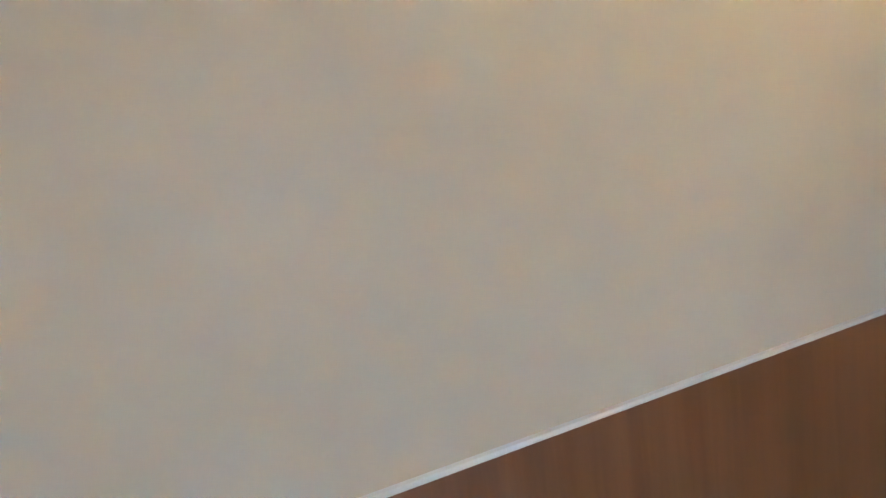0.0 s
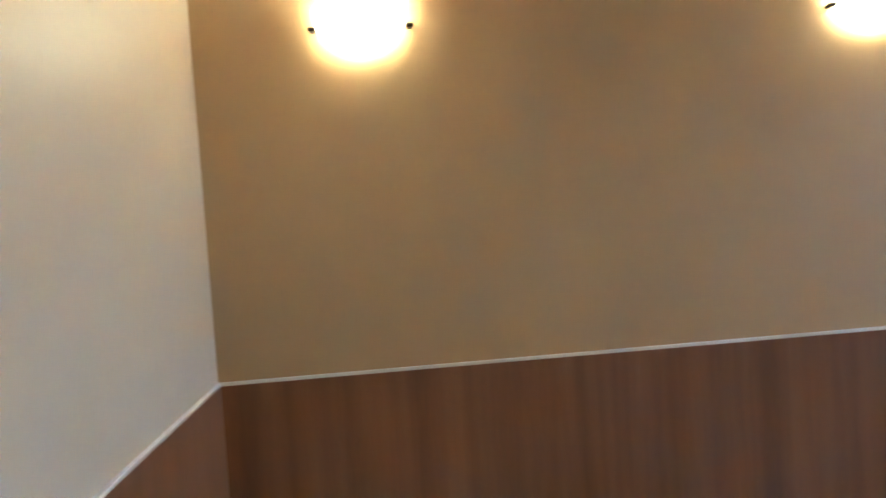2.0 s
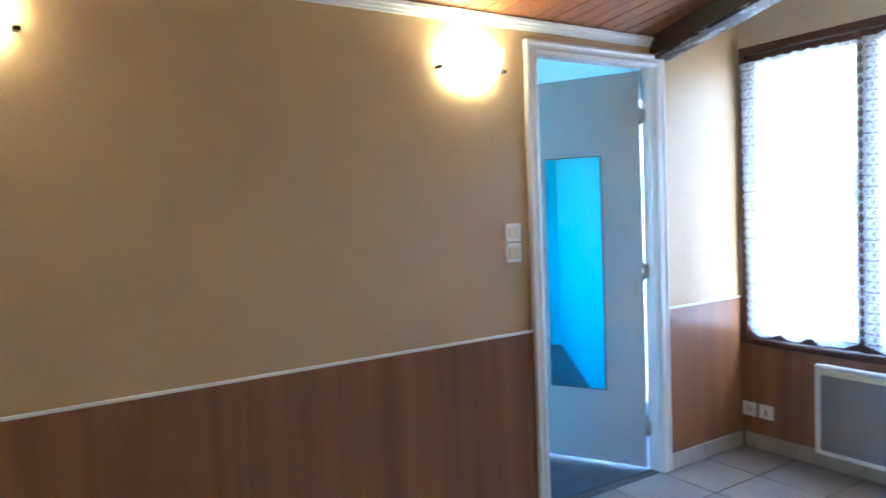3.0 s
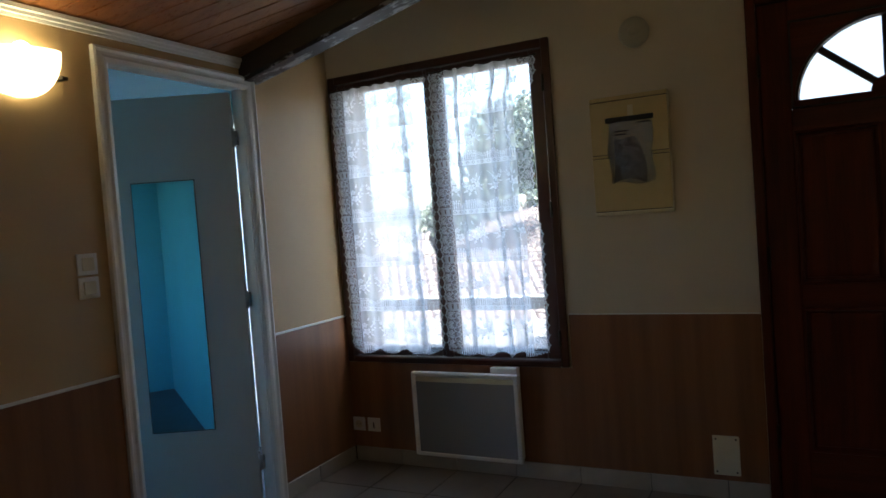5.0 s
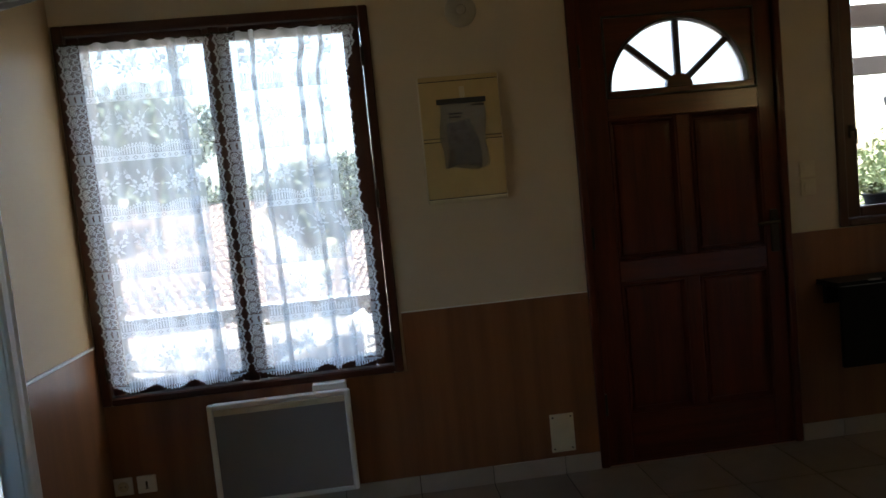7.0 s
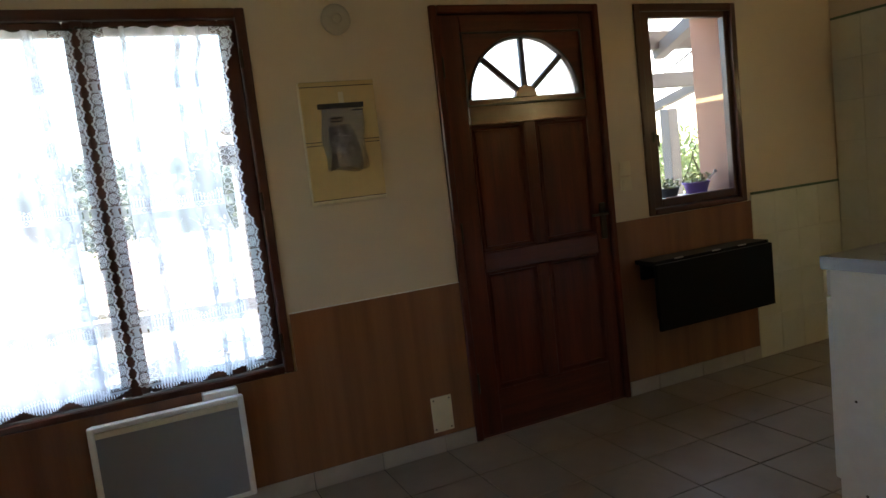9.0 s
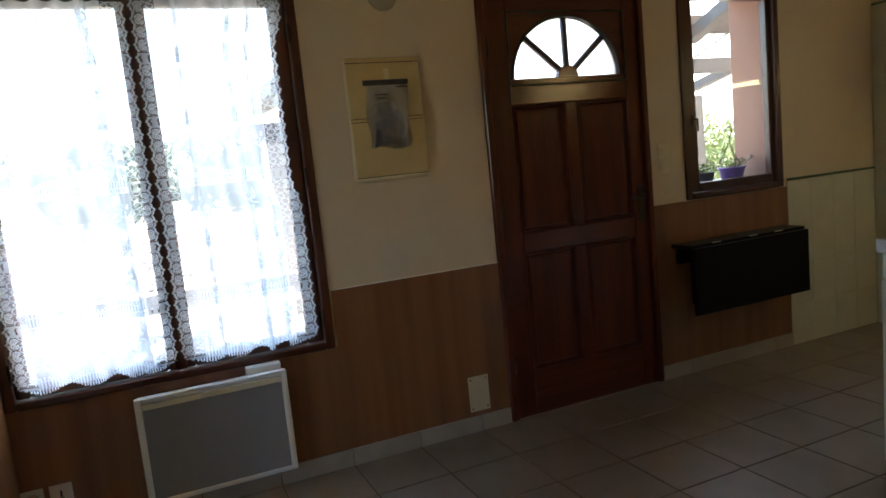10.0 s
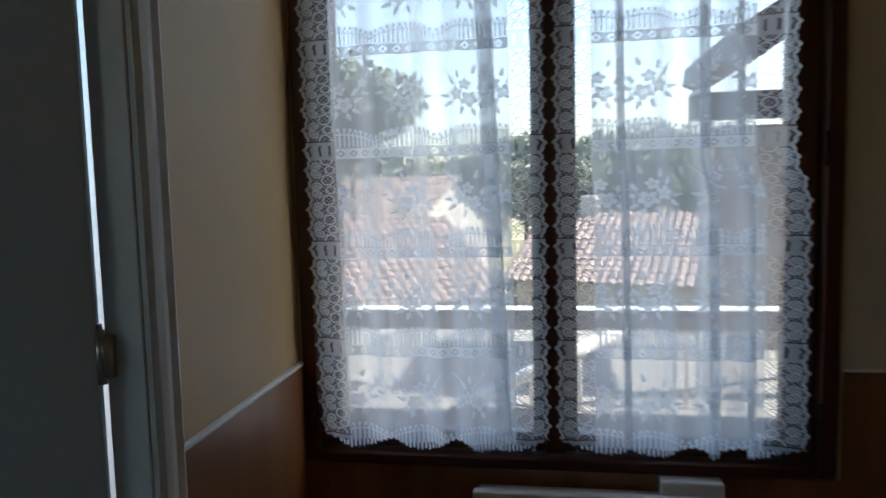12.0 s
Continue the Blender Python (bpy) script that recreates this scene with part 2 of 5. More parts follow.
def film_material():
    m = Nodes("clear_plastic_film")
    mix, t, g = m.n.new("ShaderNodeMixShader"), m.n.new("ShaderNodeBsdfTransparent"), m.n.new("ShaderNodeBsdfGlossy")
    crease = m.add("ShaderNodeBump", Strength=1.0, Distance=0.02)
    m.link(m.noise(m.coords(), 60.0, 4, 0.65, 2.6), crease.inputs["Height"])
    g.inputs["Color"].default_value = (0.92, 0.92, 0.92, 1)
    g.inputs["Roughness"].default_value = 0.26
    m.link(crease.outputs[0], g.inputs["Normal"])
    t.inputs["Color"].default_value = (0.88, 0.88, 0.88, 1)
    mix.inputs[0].default_value = 0.42
    m.link(t.outputs[0], mix.inputs[1])
    m.link(g.outputs[0], mix.inputs[2])
    m.link(mix.outputs[0], m.out.inputs["Surface"])
    return m.mat


FILM = film_material()
MIRROR = Nodes("mirror").finish((0.86, 0.89, 0.89), 0.02, 1.0)


def lamp_glow(name, strength, color=(1.0, 0.68, 0.31)):
    m = Nodes(name)
    m.finish((0.85, 0.82, 0.74), 0.3)
    m.bsdf.inputs["Emission Color"].default_value = (*color, 1)
    m.bsdf.inputs["Emission Strength"].default_value = strength
    return m.mat


LAMP = lamp_glow("lit_opal_glass", 0.27, (1.0, 0.83, 0.42))
LAMP_BRIGHT = lamp_glow("brightly_lit_opal_glass", 1.4, (1.0, 0.74, 0.36))
BULB_BRIGHT = lamp_glow("bright_lit_bulb", 11.0, (1.0, 0.74, 0.36))
BULB = lamp_glow("lit_bulb", 4.9, (1.0, 0.83, 0.42))
TUBE = lamp_glow("lit_tube", 1.4, (1.0, 0.80, 0.40))


def perforated():
    m = Nodes("grey_perforated_sheet")
    v = m.coords((1, 0, 1), turn=(0, radians(45), 0))
    sep = m.n.new("ShaderNodeSeparateXYZ")
    m.link(v, sep.inputs[0])
    def cell(o):
        f = m.math("FRACT", m.math("MULTIPLY", o, 190.0))
        return m.math("ABSOLUTE", m.math("SUBTRACT", f, 0.5))
    d = m.math("SQRT", m.math("ADD", m.math("POWER", cell(sep.outputs[0]), 2.0), m.math("POWER", cell(sep.outputs[2]), 2.0)))
    hole = m.math("LESS_THAN", d, 0.3)
    c = m.mix(hole, (0.34, 0.34, 0.345), (0.045, 0.045, 0.05))
    return m.finish(c, 0.45)


PERFORATED = perforated()


def lace_material():
    """White lace by its cloth coordinates in metres: scalloped borders, bars, a band of squares and flowers on fine net."""
    m = Nodes("white_lace")
    tc, sep = m.n.new("ShaderNodeTexCoord"), m.n.new("ShaderNodeSeparateXYZ")
    m.link(tc.outputs["UV"], sep.inputs[0])
    u, v = sep.outputs[0], sep.outputs[1]
    half = 0.31
    edge = m.math("SUBTRACT", half, m.math("ABSOLUTE", m.math("SUBTRACT", u, half)))
    border = m.math("LESS_THAN", edge, 0.061)
    def between(x, a, b):
        return m.math("MULTIPLY", m.math("GREATER_THAN", x, a), m.math("LESS_THAN", x, b))
    # repeat of 0.25 m in height, garlands swinging along the width
    sway = m.math("MULTIPLY", m.math("ABSOLUTE", m.math("SINE", m.math("MULTIPLY", u, 21.0))), 0.022)
    w = m.math("MULTIPLY", m.math("FRACT", m.math("DIVIDE", m.math("SUBTRACT", v, 0.117), 0.25)), 0.25)
    ws = m.math("SUBTRACT", w, sway)
    bars = m.math("MULTIPLY", between(w, 0.030, 0.200), between(ws, -0.020, 0.048))
    bars = m.math("MULTIPLY", bars, m.math("GREATER_THAN", w, 0.028))
    bar = m.math("MULTIPLY", bars, m.math("LESS_THAN", m.math("FRACT", m.math("MULTIPLY", u, 105.0)), 0.5))
    rim = m.math("MULTIPLY", between(ws, 0.048, 0.056), m.math("LESS_THAN", m.math("FRACT", m.math("MULTIPLY", u, 80.0)), 0.6))
    rim2 = between(ws, 0.038, 0.042)
    band = between(w, 0.002, 0.028)
    fu = m.math("ABSOLUTE", m.math("SUBTRACT", m.math("FRACT", m.math("MULTIPLY", u, 36.0)), 0.5))
    fw = m.math("ABSOLUTE", m.math("SUBTRACT", m.math("DIVIDE", w, 0.028), 0.53))
    diamond = m.math("ADD", fu, fw)
    bandhole = m.math("MULTIPLY", between(diamond, 0.16, 0.36), m.math("LESS_THAN", fw, 0.36))
    band = m.math("MULTIPLY", band, m.math("SUBTRACT", 1.0, m.math("MULTIPLY", bandhole, 0.85)))
    vec = m.n.new("ShaderNodeCombineXYZ")
    m.link(u, vec.inputs[0])
    m.link(v, vec.inputs[1])
    # bouquets on a repeat of 0.15 m, every other one mirrored: five-petalled flowers, leaves and stems
    cell = m.math("DIVIDE", u, 0.15)
    odd = m.math("MODULO", m.math("FLOOR", cell), 2.0)
    bx = m.math("MULTIPLY", m.math("SUBTRACT", m.math("FRACT", cell), 0.5), 0.15)
    bx = m.math("MULTIPLY", bx, m.math("SUBTRACT", 1.0, m.math("MULTIPLY", odd, 2.0)))
    def union(items):
        out = items[0]
        for item in items[1:]:
            out = m.math("MAXIMUM", out, item)
        return out
    def flower(fx, fy, size, turn):
        dx, dy = m.math("SUBTRACT", bx, fx), m.math("SUBTRACT", w, fy)
        r = m.math("SQRT", m.math("ADD", m.math("MULTIPLY", dx, dx), m.math("MULTIPLY", dy, dy)))
        ang = m.math("ADD", m.math("ARCTAN2", dy, dx), turn)
        rim_r = m.math("MULTIPLY", m.math("ADD", 0.55, m.math("MULTIPLY", m.math("ABSOLUTE", m.math("SINE", m.math("MULTIPLY", ang, 2.5))), 0.45)), size)
        ring = m.math("LESS_THAN", m.math("ABSOLUTE", m.math("SUBTRACT", r, size * 0.24)), size * 0.07)
        return m.math("SUBTRACT", m.math("LESS_THAN", r, rim_r), m.math("MULTIPLY", ring, 0.7))
    def leaf(fx, fy, long, wide, deg):
        dx, dy = m.math("SUBTRACT", bx, fx), m.math("SUBTRACT", w, fy)
        co, si = math.cos(radians(deg)), math.sin(radians(deg))
        p = m.math("ADD", m.math("MULTIPLY", dx, co / long), m.math("MULTIPLY", dy, si / long))
        q = m.math("ADD", m.math("MULTIPLY", dx, -si / wide), m.math("MULTIPLY", dy, co / wide))
        q = m.math("MULTIPLY", q, m.math("ADD", 1.0, m.math("MULTIPLY", p, 0.5)))
        return m.math("LESS_THAN", m.math("ADD", m.math("MULTIPLY", p, p), m.math("MULTIPLY", q, q)), 1.0)
    def stem(x0, y0, swing, y1, thick=0.0011):
        dy = m.math("SUBTRACT", w, y0)
        line = m.math("ADD", x0, m.math("MULTIPLY", m.math("MULTIPLY", dy, dy), swing))
        return m.math("MULTIPLY", m.math("LESS_THAN", m.math("ABSOLUTE", m.math("SUBTRACT", bx, line)), thick), between(w, y0, y1))
    bouquet = [flower(-0.026, 0.150, 0.018, 0.2), flower(0.006, 0.136, 0.020, 0.9), flower(-0.004, 0.172, 0.015, 1.7), flower(0.052, 0.186, 0.012, 0.5)]
    for item in ((-0.050, 0.126, 0.012, 0.0045, 215), (-0.058, 0.146, 0.011, 0.004, 170), (-0.040, 0.182, 0.012, 0.0045, 120), (-0.022, 0.198, 0.011, 0.004, 100),
                 (0.034, 0.118, 0.012, 0.0045, 330), (0.040, 0.146, 0.013, 0.0045, 20), (0.030, 0.166, 0.011, 0.004, 60), (0.058, 0.160, 0.010, 0.004, 350), (0.016, 0.206, 0.011, 0.004, 75), (0.062, 0.206, 0.009, 0.0035, 80), (-0.012, 0.108, 0.011, 0.004, 250), (0.016, 0.104, 0.010, 0.0035, 285)):
        bouquet.append(leaf(*item))
    bouquet += [stem(0.010, 0.100, 6.0, 0.205), stem(-0.010, 0.104, -4.5, 0.215), stem(0.030, 0.112, 2.6, 0.225)]
    flower = union(bouquet)
    body = m.math("MAXIMUM", m.math("MAXIMUM", bar, rim), m.math("MAXIMUM", band, m.math("MAXIMUM", flower, rim2)))
    # border: five scallops to the repeat, each a pair of curls over a lattice, the last one slit
    vc = m.math("MULTIPLY", m.math("SUBTRACT", m.math("FRACT", m.math("DIVIDE", m.math("SUBTRACT", v, 0.117), 0.05)), 0.5), 0.05)
    def curl(at_edge, at_v, radius, thick):
        dx, dy = m.math("SUBTRACT", edge, at_edge), m.math("SUBTRACT", m.math("ABSOLUTE", vc), at_v)
        r = m.math("SQRT", m.math("ADD", m.math("MULTIPLY", dx, dx), m.math("MULTIPLY", dy, dy)))
        return m.math("LESS_THAN", m.math("ABSOLUTE", m.math("SUBTRACT", r, radius)), thick)
    rimline = m.math("LESS_THAN", edge, 0.0055)
    curls = union([curl(0.018, 0.010, 0.0085, 0.0016), curl(0.018, 0.010, 0.0035, 0.0014), curl(0.040, 0.025, 0.012, 0.0016), curl(0.046, 0.0, 0.009, 0.0015)])
    def weave_line(k):
        f = m.math("FRACT", m.math("MULTIPLY", m.math("ADD", edge, m.math("MULTIPLY", v, k)), 100.0))
        return m.math("LESS_THAN", f, 0.24)
    lattice = m.math("MAXIMUM", weave_line(1.0), weave_line(-1.0))
    solid = m.math("GREATER_THAN", m.math("ABSOLUTE", m.math("SUBTRACT", m.math("FRACT", m.math("MULTIPLY", edge, 52.0)), 0.5)), 0.13)
    slit = m.math("MULTIPLY", between(w, 0.0, 0.044), m.math("MULTIPLY", m.math("MAXIMUM", solid, m.math("GREATER_THAN", m.math("ABSOLUTE", m.math("SUBTRACT", w, 0.022)), 0.013)), 0.62))
    lines = m.math("LESS_THAN", m.math("ABSOLUTE", m.math("SUBTRACT", w, 0.046)), 0.0016)
    inner = between(edge, 0.0585, 0.061)
    open_part = m.math("MULTIPLY", m.math("GREATER_THAN", w, 0.044), m.math("MAXIMUM", curls, m.math("MULTIPLY", lattice, 0.5)))
    bord = m.math("MULTIPLY", m.math("MAXIMUM", union([rimline, inner, open_part]), slit), m.math("SUBTRACT", 1.0, m.math("MULTIPLY", lines, 0.8)))
    folds = m.math("ADD", m.math("SINE", m.math("MULTIPLY", u, 58.0)), m.math("SINE", m.math("ADD", m.math("MULTIPLY", u, 97.0), 1.3)))
    veil = m.math("ADD", 0.54, m.math("MULTIPLY", folds, 0.075))
    dens_body = m.math("ADD", veil, m.math("MULTIPLY", body, 0.42))
    dens_bord = m.math("ADD", 0.09, m.math("MULTIPLY", bord, 0.54))
    dens = m.math("ADD", m.math("MULTIPLY", border, dens_bord), m.math("MULTIPLY", m.math("SUBTRACT", 1.0, border), dens_body))
    fringe = m.math("LESS_THAN", v, 0.648)
    thread = m.math("ADD", 0.1, m.math("MULTIPLY", m.math("LESS_THAN", m.math("FRACT", m.math("MULTIPLY", u, 120.0)), 0.55), 0.85))
    dens = m.math("ADD", m.math("MULTIPLY", fringe, thread), m.math("MULTIPLY", m.math("SUBTRACT", 1.0, fringe), dens))
    weave = m.add("ShaderNodeTexNoise", Scale=900.0, Detail=1.0)
    m.link(vec.outputs[0], weave.inputs["Vector"])
    dens = m.math("ADD", dens, m.math("MULTIPLY", m.math("SUBTRACT", weave.outputs["Fac"], 0.5), 0.2))
    d, t, mix1 = m.n.new("ShaderNodeBsdfDiffuse"), m.n.new("ShaderNodeBsdfTranslucent"), m.n.new("ShaderNodeMixShader")
    clear, mix2 = m.n.new("ShaderNodeBsdfTransparent"), m.n.new("ShaderNodeMixShader")
    d.inputs["Color"].default_value = (0.82, 0.83, 0.85, 1)
    t.inputs["Color"].default_value = (0.90, 0.94, 0.98, 1)
    mix1.inputs[0].default_value = 0.62
    m.link(d.outputs[0], mix1.inputs[1])
    m.link(t.outputs[0], mix1.inputs[2])
    m.link(dens, mix2.inputs[0])
    m.link(clear.outputs[0], mix2.inputs[1])
    m.link(mix1.outputs[0], mix2.inputs[2])
    m.link(mix2.outputs[0], m.out.inputs["Surface"])
    return m.mat


LACE = lace_material()


# ---- building helpers ----
ORIGIN = {}


def thing(name, base, label, category, group="", kind=""):
    """An Empty at the base of a thing; its parts hang from it."""
    ob = new(name)
    ob.empty_display_size = 0.05
    ob.location = base
    ORIGIN[ob] = Vector(base)
    return tagged(ob, label, category, group, kind)


def mesh_of(name, bm, material, smooth=False):
    me = bpy.data.meshes.new(name)
    bmesh.ops.recalc_face_normals(bm, faces=bm.faces[:])
    bm.to_mesh(me)
    bm.free()
    me.materials.append(material)
    if smooth:
        for p in me.polygons:
            p.use_smooth = True
    return me


def part(name, bm, material, parent, label="", smooth=False):
    """Links a bmesh, given in world places, as one mesh under a thing or a part."""
    o = ORIGIN[parent]
    bmesh.ops.translate(bm, verts=bm.verts[:], vec=-o)
    ob = new(name, mesh_of(name, bm, material, smooth))
    ob.parent = parent
    ORIGIN[ob] = o
    return tagged(ob, label)


def box(x0, x1, y0, y1, z0, z1, r=0.0, seg=1, bm=None):
    """Adds a box, its edges rounded by r."""
    tmp = bmesh.new()
    bmesh.ops.create_cube(tmp, size=1.0)
    bmesh.ops.scale(tmp, verts=tmp.verts, vec=(x1 - x0, y1 - y0, z1 - z0))
    bmesh.ops.translate(tmp, verts=tmp.verts, vec=((x0 + x1) / 2, (y0 + y1) / 2, (z0 + z1) / 2))
    if r:
        bmesh.ops.bevel(tmp, geom=tmp.edges[:], offset=r, segments=seg, affect="EDGES", profile=0.5)
    if bm is None:
        return tmp
    join(bm, tmp)
    return bm


def join(bm, other):
    me = bpy.data.meshes.new("tmp")
    other.to_mesh(me)
    other.free()
    bm.from_mesh(me)
    bpy.data.meshes.remove(me)
    return bm


def cylinder(p, q, r0, r1=None, n=16, bm=None, caps=True):
    p, q = Vector(p), Vector(q)
    tmp = bmesh.new()
    bmesh.ops.create_cone(tmp, cap_ends=caps, segments=n, radius1=r0, radius2=r0 if r1 is None else r1, depth=(q - p).length)
    bmesh.ops.transform(tmp, matrix=Matrix.Translation((p + q) / 2) @ (q - p).to_track_quat("Z", "Y").to_matrix().to_4x4(), verts=tmp.verts)
    if bm is None:
        return tmp
    return join(bm, tmp)


def lathe(profile, center, n=28, axis="z", bm=None):
    """Turns a profile of (radius, height) round an axis through center."""
    tmp = bmesh.new()
    rings = []
    for r, h in profile:
        ring = []
        for i in range(n):
            a = 2 * math.pi * i / n
            c, s = r * math.cos(a), r * math.sin(a)
            ring.append(tmp.verts.new({"z": (c, s, h), "y": (c, h, s), "x": (h, c, s)}[axis]))
        rings.append(ring)
    for a, b in zip(rings, rings[1:]):
        for i in range(n):
            tmp.faces.new((a[i], a[(i + 1) % n], b[(i + 1) % n], b[i]))
    for ring in (rings[0], rings[-1]):
        tmp.faces.new(ring)
    bmesh.ops.remove_doubles(tmp, verts=tmp.verts, dist=1e-5)
    bmesh.ops.translate(tmp, verts=tmp.verts, vec=center)
    if bm is None:
        return tmp
    return join(bm, tmp)


def prism(outline, thick, place):
    """A flat outline of (a, b) given depth; place(a, b, d) gives the point."""
    bm = bmesh.new()
    front = [bm.verts.new(place(a, b, 0.0)) for a, b in outline]
    back = [bm.verts.new(place(a, b, thick)) for a, b in outline]
    bm.faces.new(front)
    bm.faces.new(back[::-1])
    for i in range(len(outline)):
        j = (i + 1) % len(outline)
        bm.faces.new((front[i], back[i], back[j], front[j]))
    return bm


def wall(name, axis, a0, a1, d0, d1, z0, z1, openings, material, label):
    """A wall along x or y from a0 to a1, d0 to d1 thick, with openings (start, end, bottom, top) through it."""
    bm = bmesh.new()

    def piece(s, e, b, t):
        if e - s > 1e-4 and t - b > 1e-4:
            box(*((s, e, d0, d1) if axis == "x" else (d0, d1, s, e)), b, t, bm=bm)

    at = a0
    for s, e, b, t in sorted(openings):
        piece(at, s, z0, z1)
        piece(s, e, z0, b)
        piece(s, e, t, z1)
        at = e
    piece(at, a1, z0, z1)
    return tagged(new(name, mesh_of(name, bm, material)), label, "wall", kind="structure")


# ---- plan ----
X_EAST, Y_SOUTH, Y_OUT = 5.06, -4.10, 0.36
RISE = 0.25                      # the ceiling climbs eastwards
WAINSCOT = 0.838
WIN = (0.010, 1.325, 0.575, 2.197)
DOOR = (2.200, 3.200, 0.0, 2.200)
SMALL = (3.450, 4.215, 1.010, 2.200)
INNER = (-1.480, -0.690, 0.0, 2.075)
# BATH is made wider than needed to let more daylight into the blue room
BATH = (-2.20, -0.30, 0.0, 2.10)

# inner skin of the north wall in cream, outer skin in terracotta render
OPEN_N = [WIN, DOOR, SMALL, BATH]
wall("wall_north", "x", -0.062, X_EAST, 0.0, 0.10, 0.0, 3.9, OPEN_N[:3], CREAM, "cream satin painted wall with window and entrance door")
wall("wall_north_outer", "x", -2.8, 9.0, 0.104, Y_OUT, -0.2, 3.7, OPEN_N, TERRACOTTA, "pink terracotta rendered outer face of the house wall")
wall("wall_west", "y", Y_SOUTH, 0.0, -0.062, 0.0, 0.0, 3.6, [INNER], CREAM_LAMPLIT, "cream satin painted wall, lamplight tint in its colour, with sconces and inner door")
wall("wall_south", "x", -0.12, X_EAST, Y_SOUTH - 0.15, Y_SOUTH, 0.0, 3.7, [], CREAM, "plain cream satin painted wall")
wall("wall_east", "y", Y_SOUTH, 0.10, X_EAST, X_EAST + 0.15, 0.0, 3.7, [], CREAM, "cream painted wall behind wall tiles")
# the blue room behind the inner door
wall("wall_blue_east", "y", -4.05, 0.0, -0.068, -0.064, 0.0, 2.5, [INNER], BLUE, "blue painted wall beside the inner door")
wall("wall_blue_south", "x", -2.6, -0.068, -4.2, -4.05, 0.0, 2.5, [], BLUE, "blue painted end wall")
# the opening here is unseen, added so that sun brightens the blue room
wall("wall_blue_west", "y", -4.2, 0.1, -2.75, -2.6, 0.0, 2.5, [(-3.45, -2.15, 0.9, 2.12)], BLUE, "blue painted side wall with an unseen opening added for daylight")
wall("wall_blue_north", "x", -2.6, -0.068, 0.0, 0.10, 0.0, 2.5, [BATH], BLUE, "blue painted wall with a window opening")
tagged(new("ceiling_blue_room", mesh_of("ceiling_blue_room", box(-2.6, -0.068, -4.05, 0.0, 2.19, 2.40), WHITE_CEILING)), "plain white ceiling of the blue room, coloured by its dim blue bounce", "ceiling", kind="structure")
tagged(new("floor_blue_room", mesh_of("floor_blue_room", box(-2.75, -0.064, -4.2, 0.1, -0.1, -0.002), DARK_FLOOR)), "dark grey floor of the blue room", "floor", kind="structure")
bath_win = thing("door_2", (-0.95, 0.05, 0.0), "white glazed outer door of the blue room", "door", kind="structure")
for q in ((-2.20, -2.14, 0.0, 2.10), (-0.36, -0.30, 0.0, 2.10), (-1.28, -1.22, 0.08, 2.04), (-2.14, -0.36, 0.0, 0.08), (-2.14, -0.36, 2.04, 2.10)):
    part("frame", box(q[0], q[1], 0.02, 0.07, q[2], q[3], 0.004), TRIM_WHITE, bath_win)
for q in ((-2.14, -1.28), (-1.22, -0.36)):
    p = part("pane", box(q[0], q[1], 0.042, 0.048, 0.08, 2.04), FROSTED_GREY, bath_win, "frosted pane")
    p.visible_shadow = False

floor = tagged(new("floor", mesh_of("floor", box(-0.062, X_EAST, Y_SOUTH, 0.0, -0.12, -0.004), GROUT)), "beige square floor tiles with dark thin joints", "floor", kind="structure")
ORIGIN[floor] = Vector((0, 0, 0))

# ceiling of narrow boards, climbing to the east
def ceiling():
    bm = bmesh.new()
    slope = math.atan(RISE)
    skew = radians(18)
    w = 0.088
    d = Vector((math.cos(skew), math.sin(skew)))
    n = Vector((-d.y, d.x))
    random.seed(5)
    span = 7.5
    for k in range(-75, 40):
        off = k * w
        a, b = off + 0.003, off + w - 0.003
        drop = random.uniform(0, 0.0015)
        pts = []
        for s, t in ((-2.5, a), (span, a), (span, b), (-2.5, b)):
            q = d * s + n * t
            pts.append((q.x, q.y))
        # cut each board to the room
        poly = [Vector(q) for q in pts]
        for axis, limit, keep in ((0, 0.0, 1), (0, X_EAST, -1), (1, Y_SOUTH, 1), (1, -0.640, -1)):
            out = []
            for i, c in enumerate(poly):
                e = poly[(i + 1) % len(poly)]
                ic, ie = (c[axis] - limit) * keep >= 0, (e[axis] - limit) * keep >= 0
                if ic:
                    out.append(c)
                if ic != ie:
                    f = (limit - c[axis]) / (e[axis] - c[axis])
                    out.append(c + (e - c) * f)
            poly = out
            if not poly:
                break
        if len(poly) < 3:
            continue
        low = [bm.verts.new((q.x, q.y, 2.192 + RISE * q.x - drop)) for q in poly]
        top = [bm.verts.new((q.x, q.y, 2.207 + RISE * q.x)) for q in poly]
        bm.faces.new(low)
        for i in range(len(poly)):
            j = (i + 1) % len(poly)
            bm.faces.new((low[i], low[j], top[j], top[i]))
    # the underlay above the boards
    q = [(0, Y_SOUTH), (X_EAST, Y_SOUTH), (X_EAST, -0.640), (0, -0.640)]
    lo = [bm.verts.new((x, y, 2.204 + RISE * x)) for x, y in q]
    hi = [bm.verts.new((x, y, 2.26 + RISE * x)) for x, y in q]
    bm.faces.new(lo)
    bm.faces.new(hi)
    for i in range(4):
        bm.faces.new((lo[i], lo[(i + 1) % 4], hi[(i + 1) % 4], hi[i]))
    return tagged(new("ceiling", mesh_of("ceiling", bm, PLANK)), "sloping ceiling of varnished knotty pine boards", "ceiling", kind="structure")


ceiling()
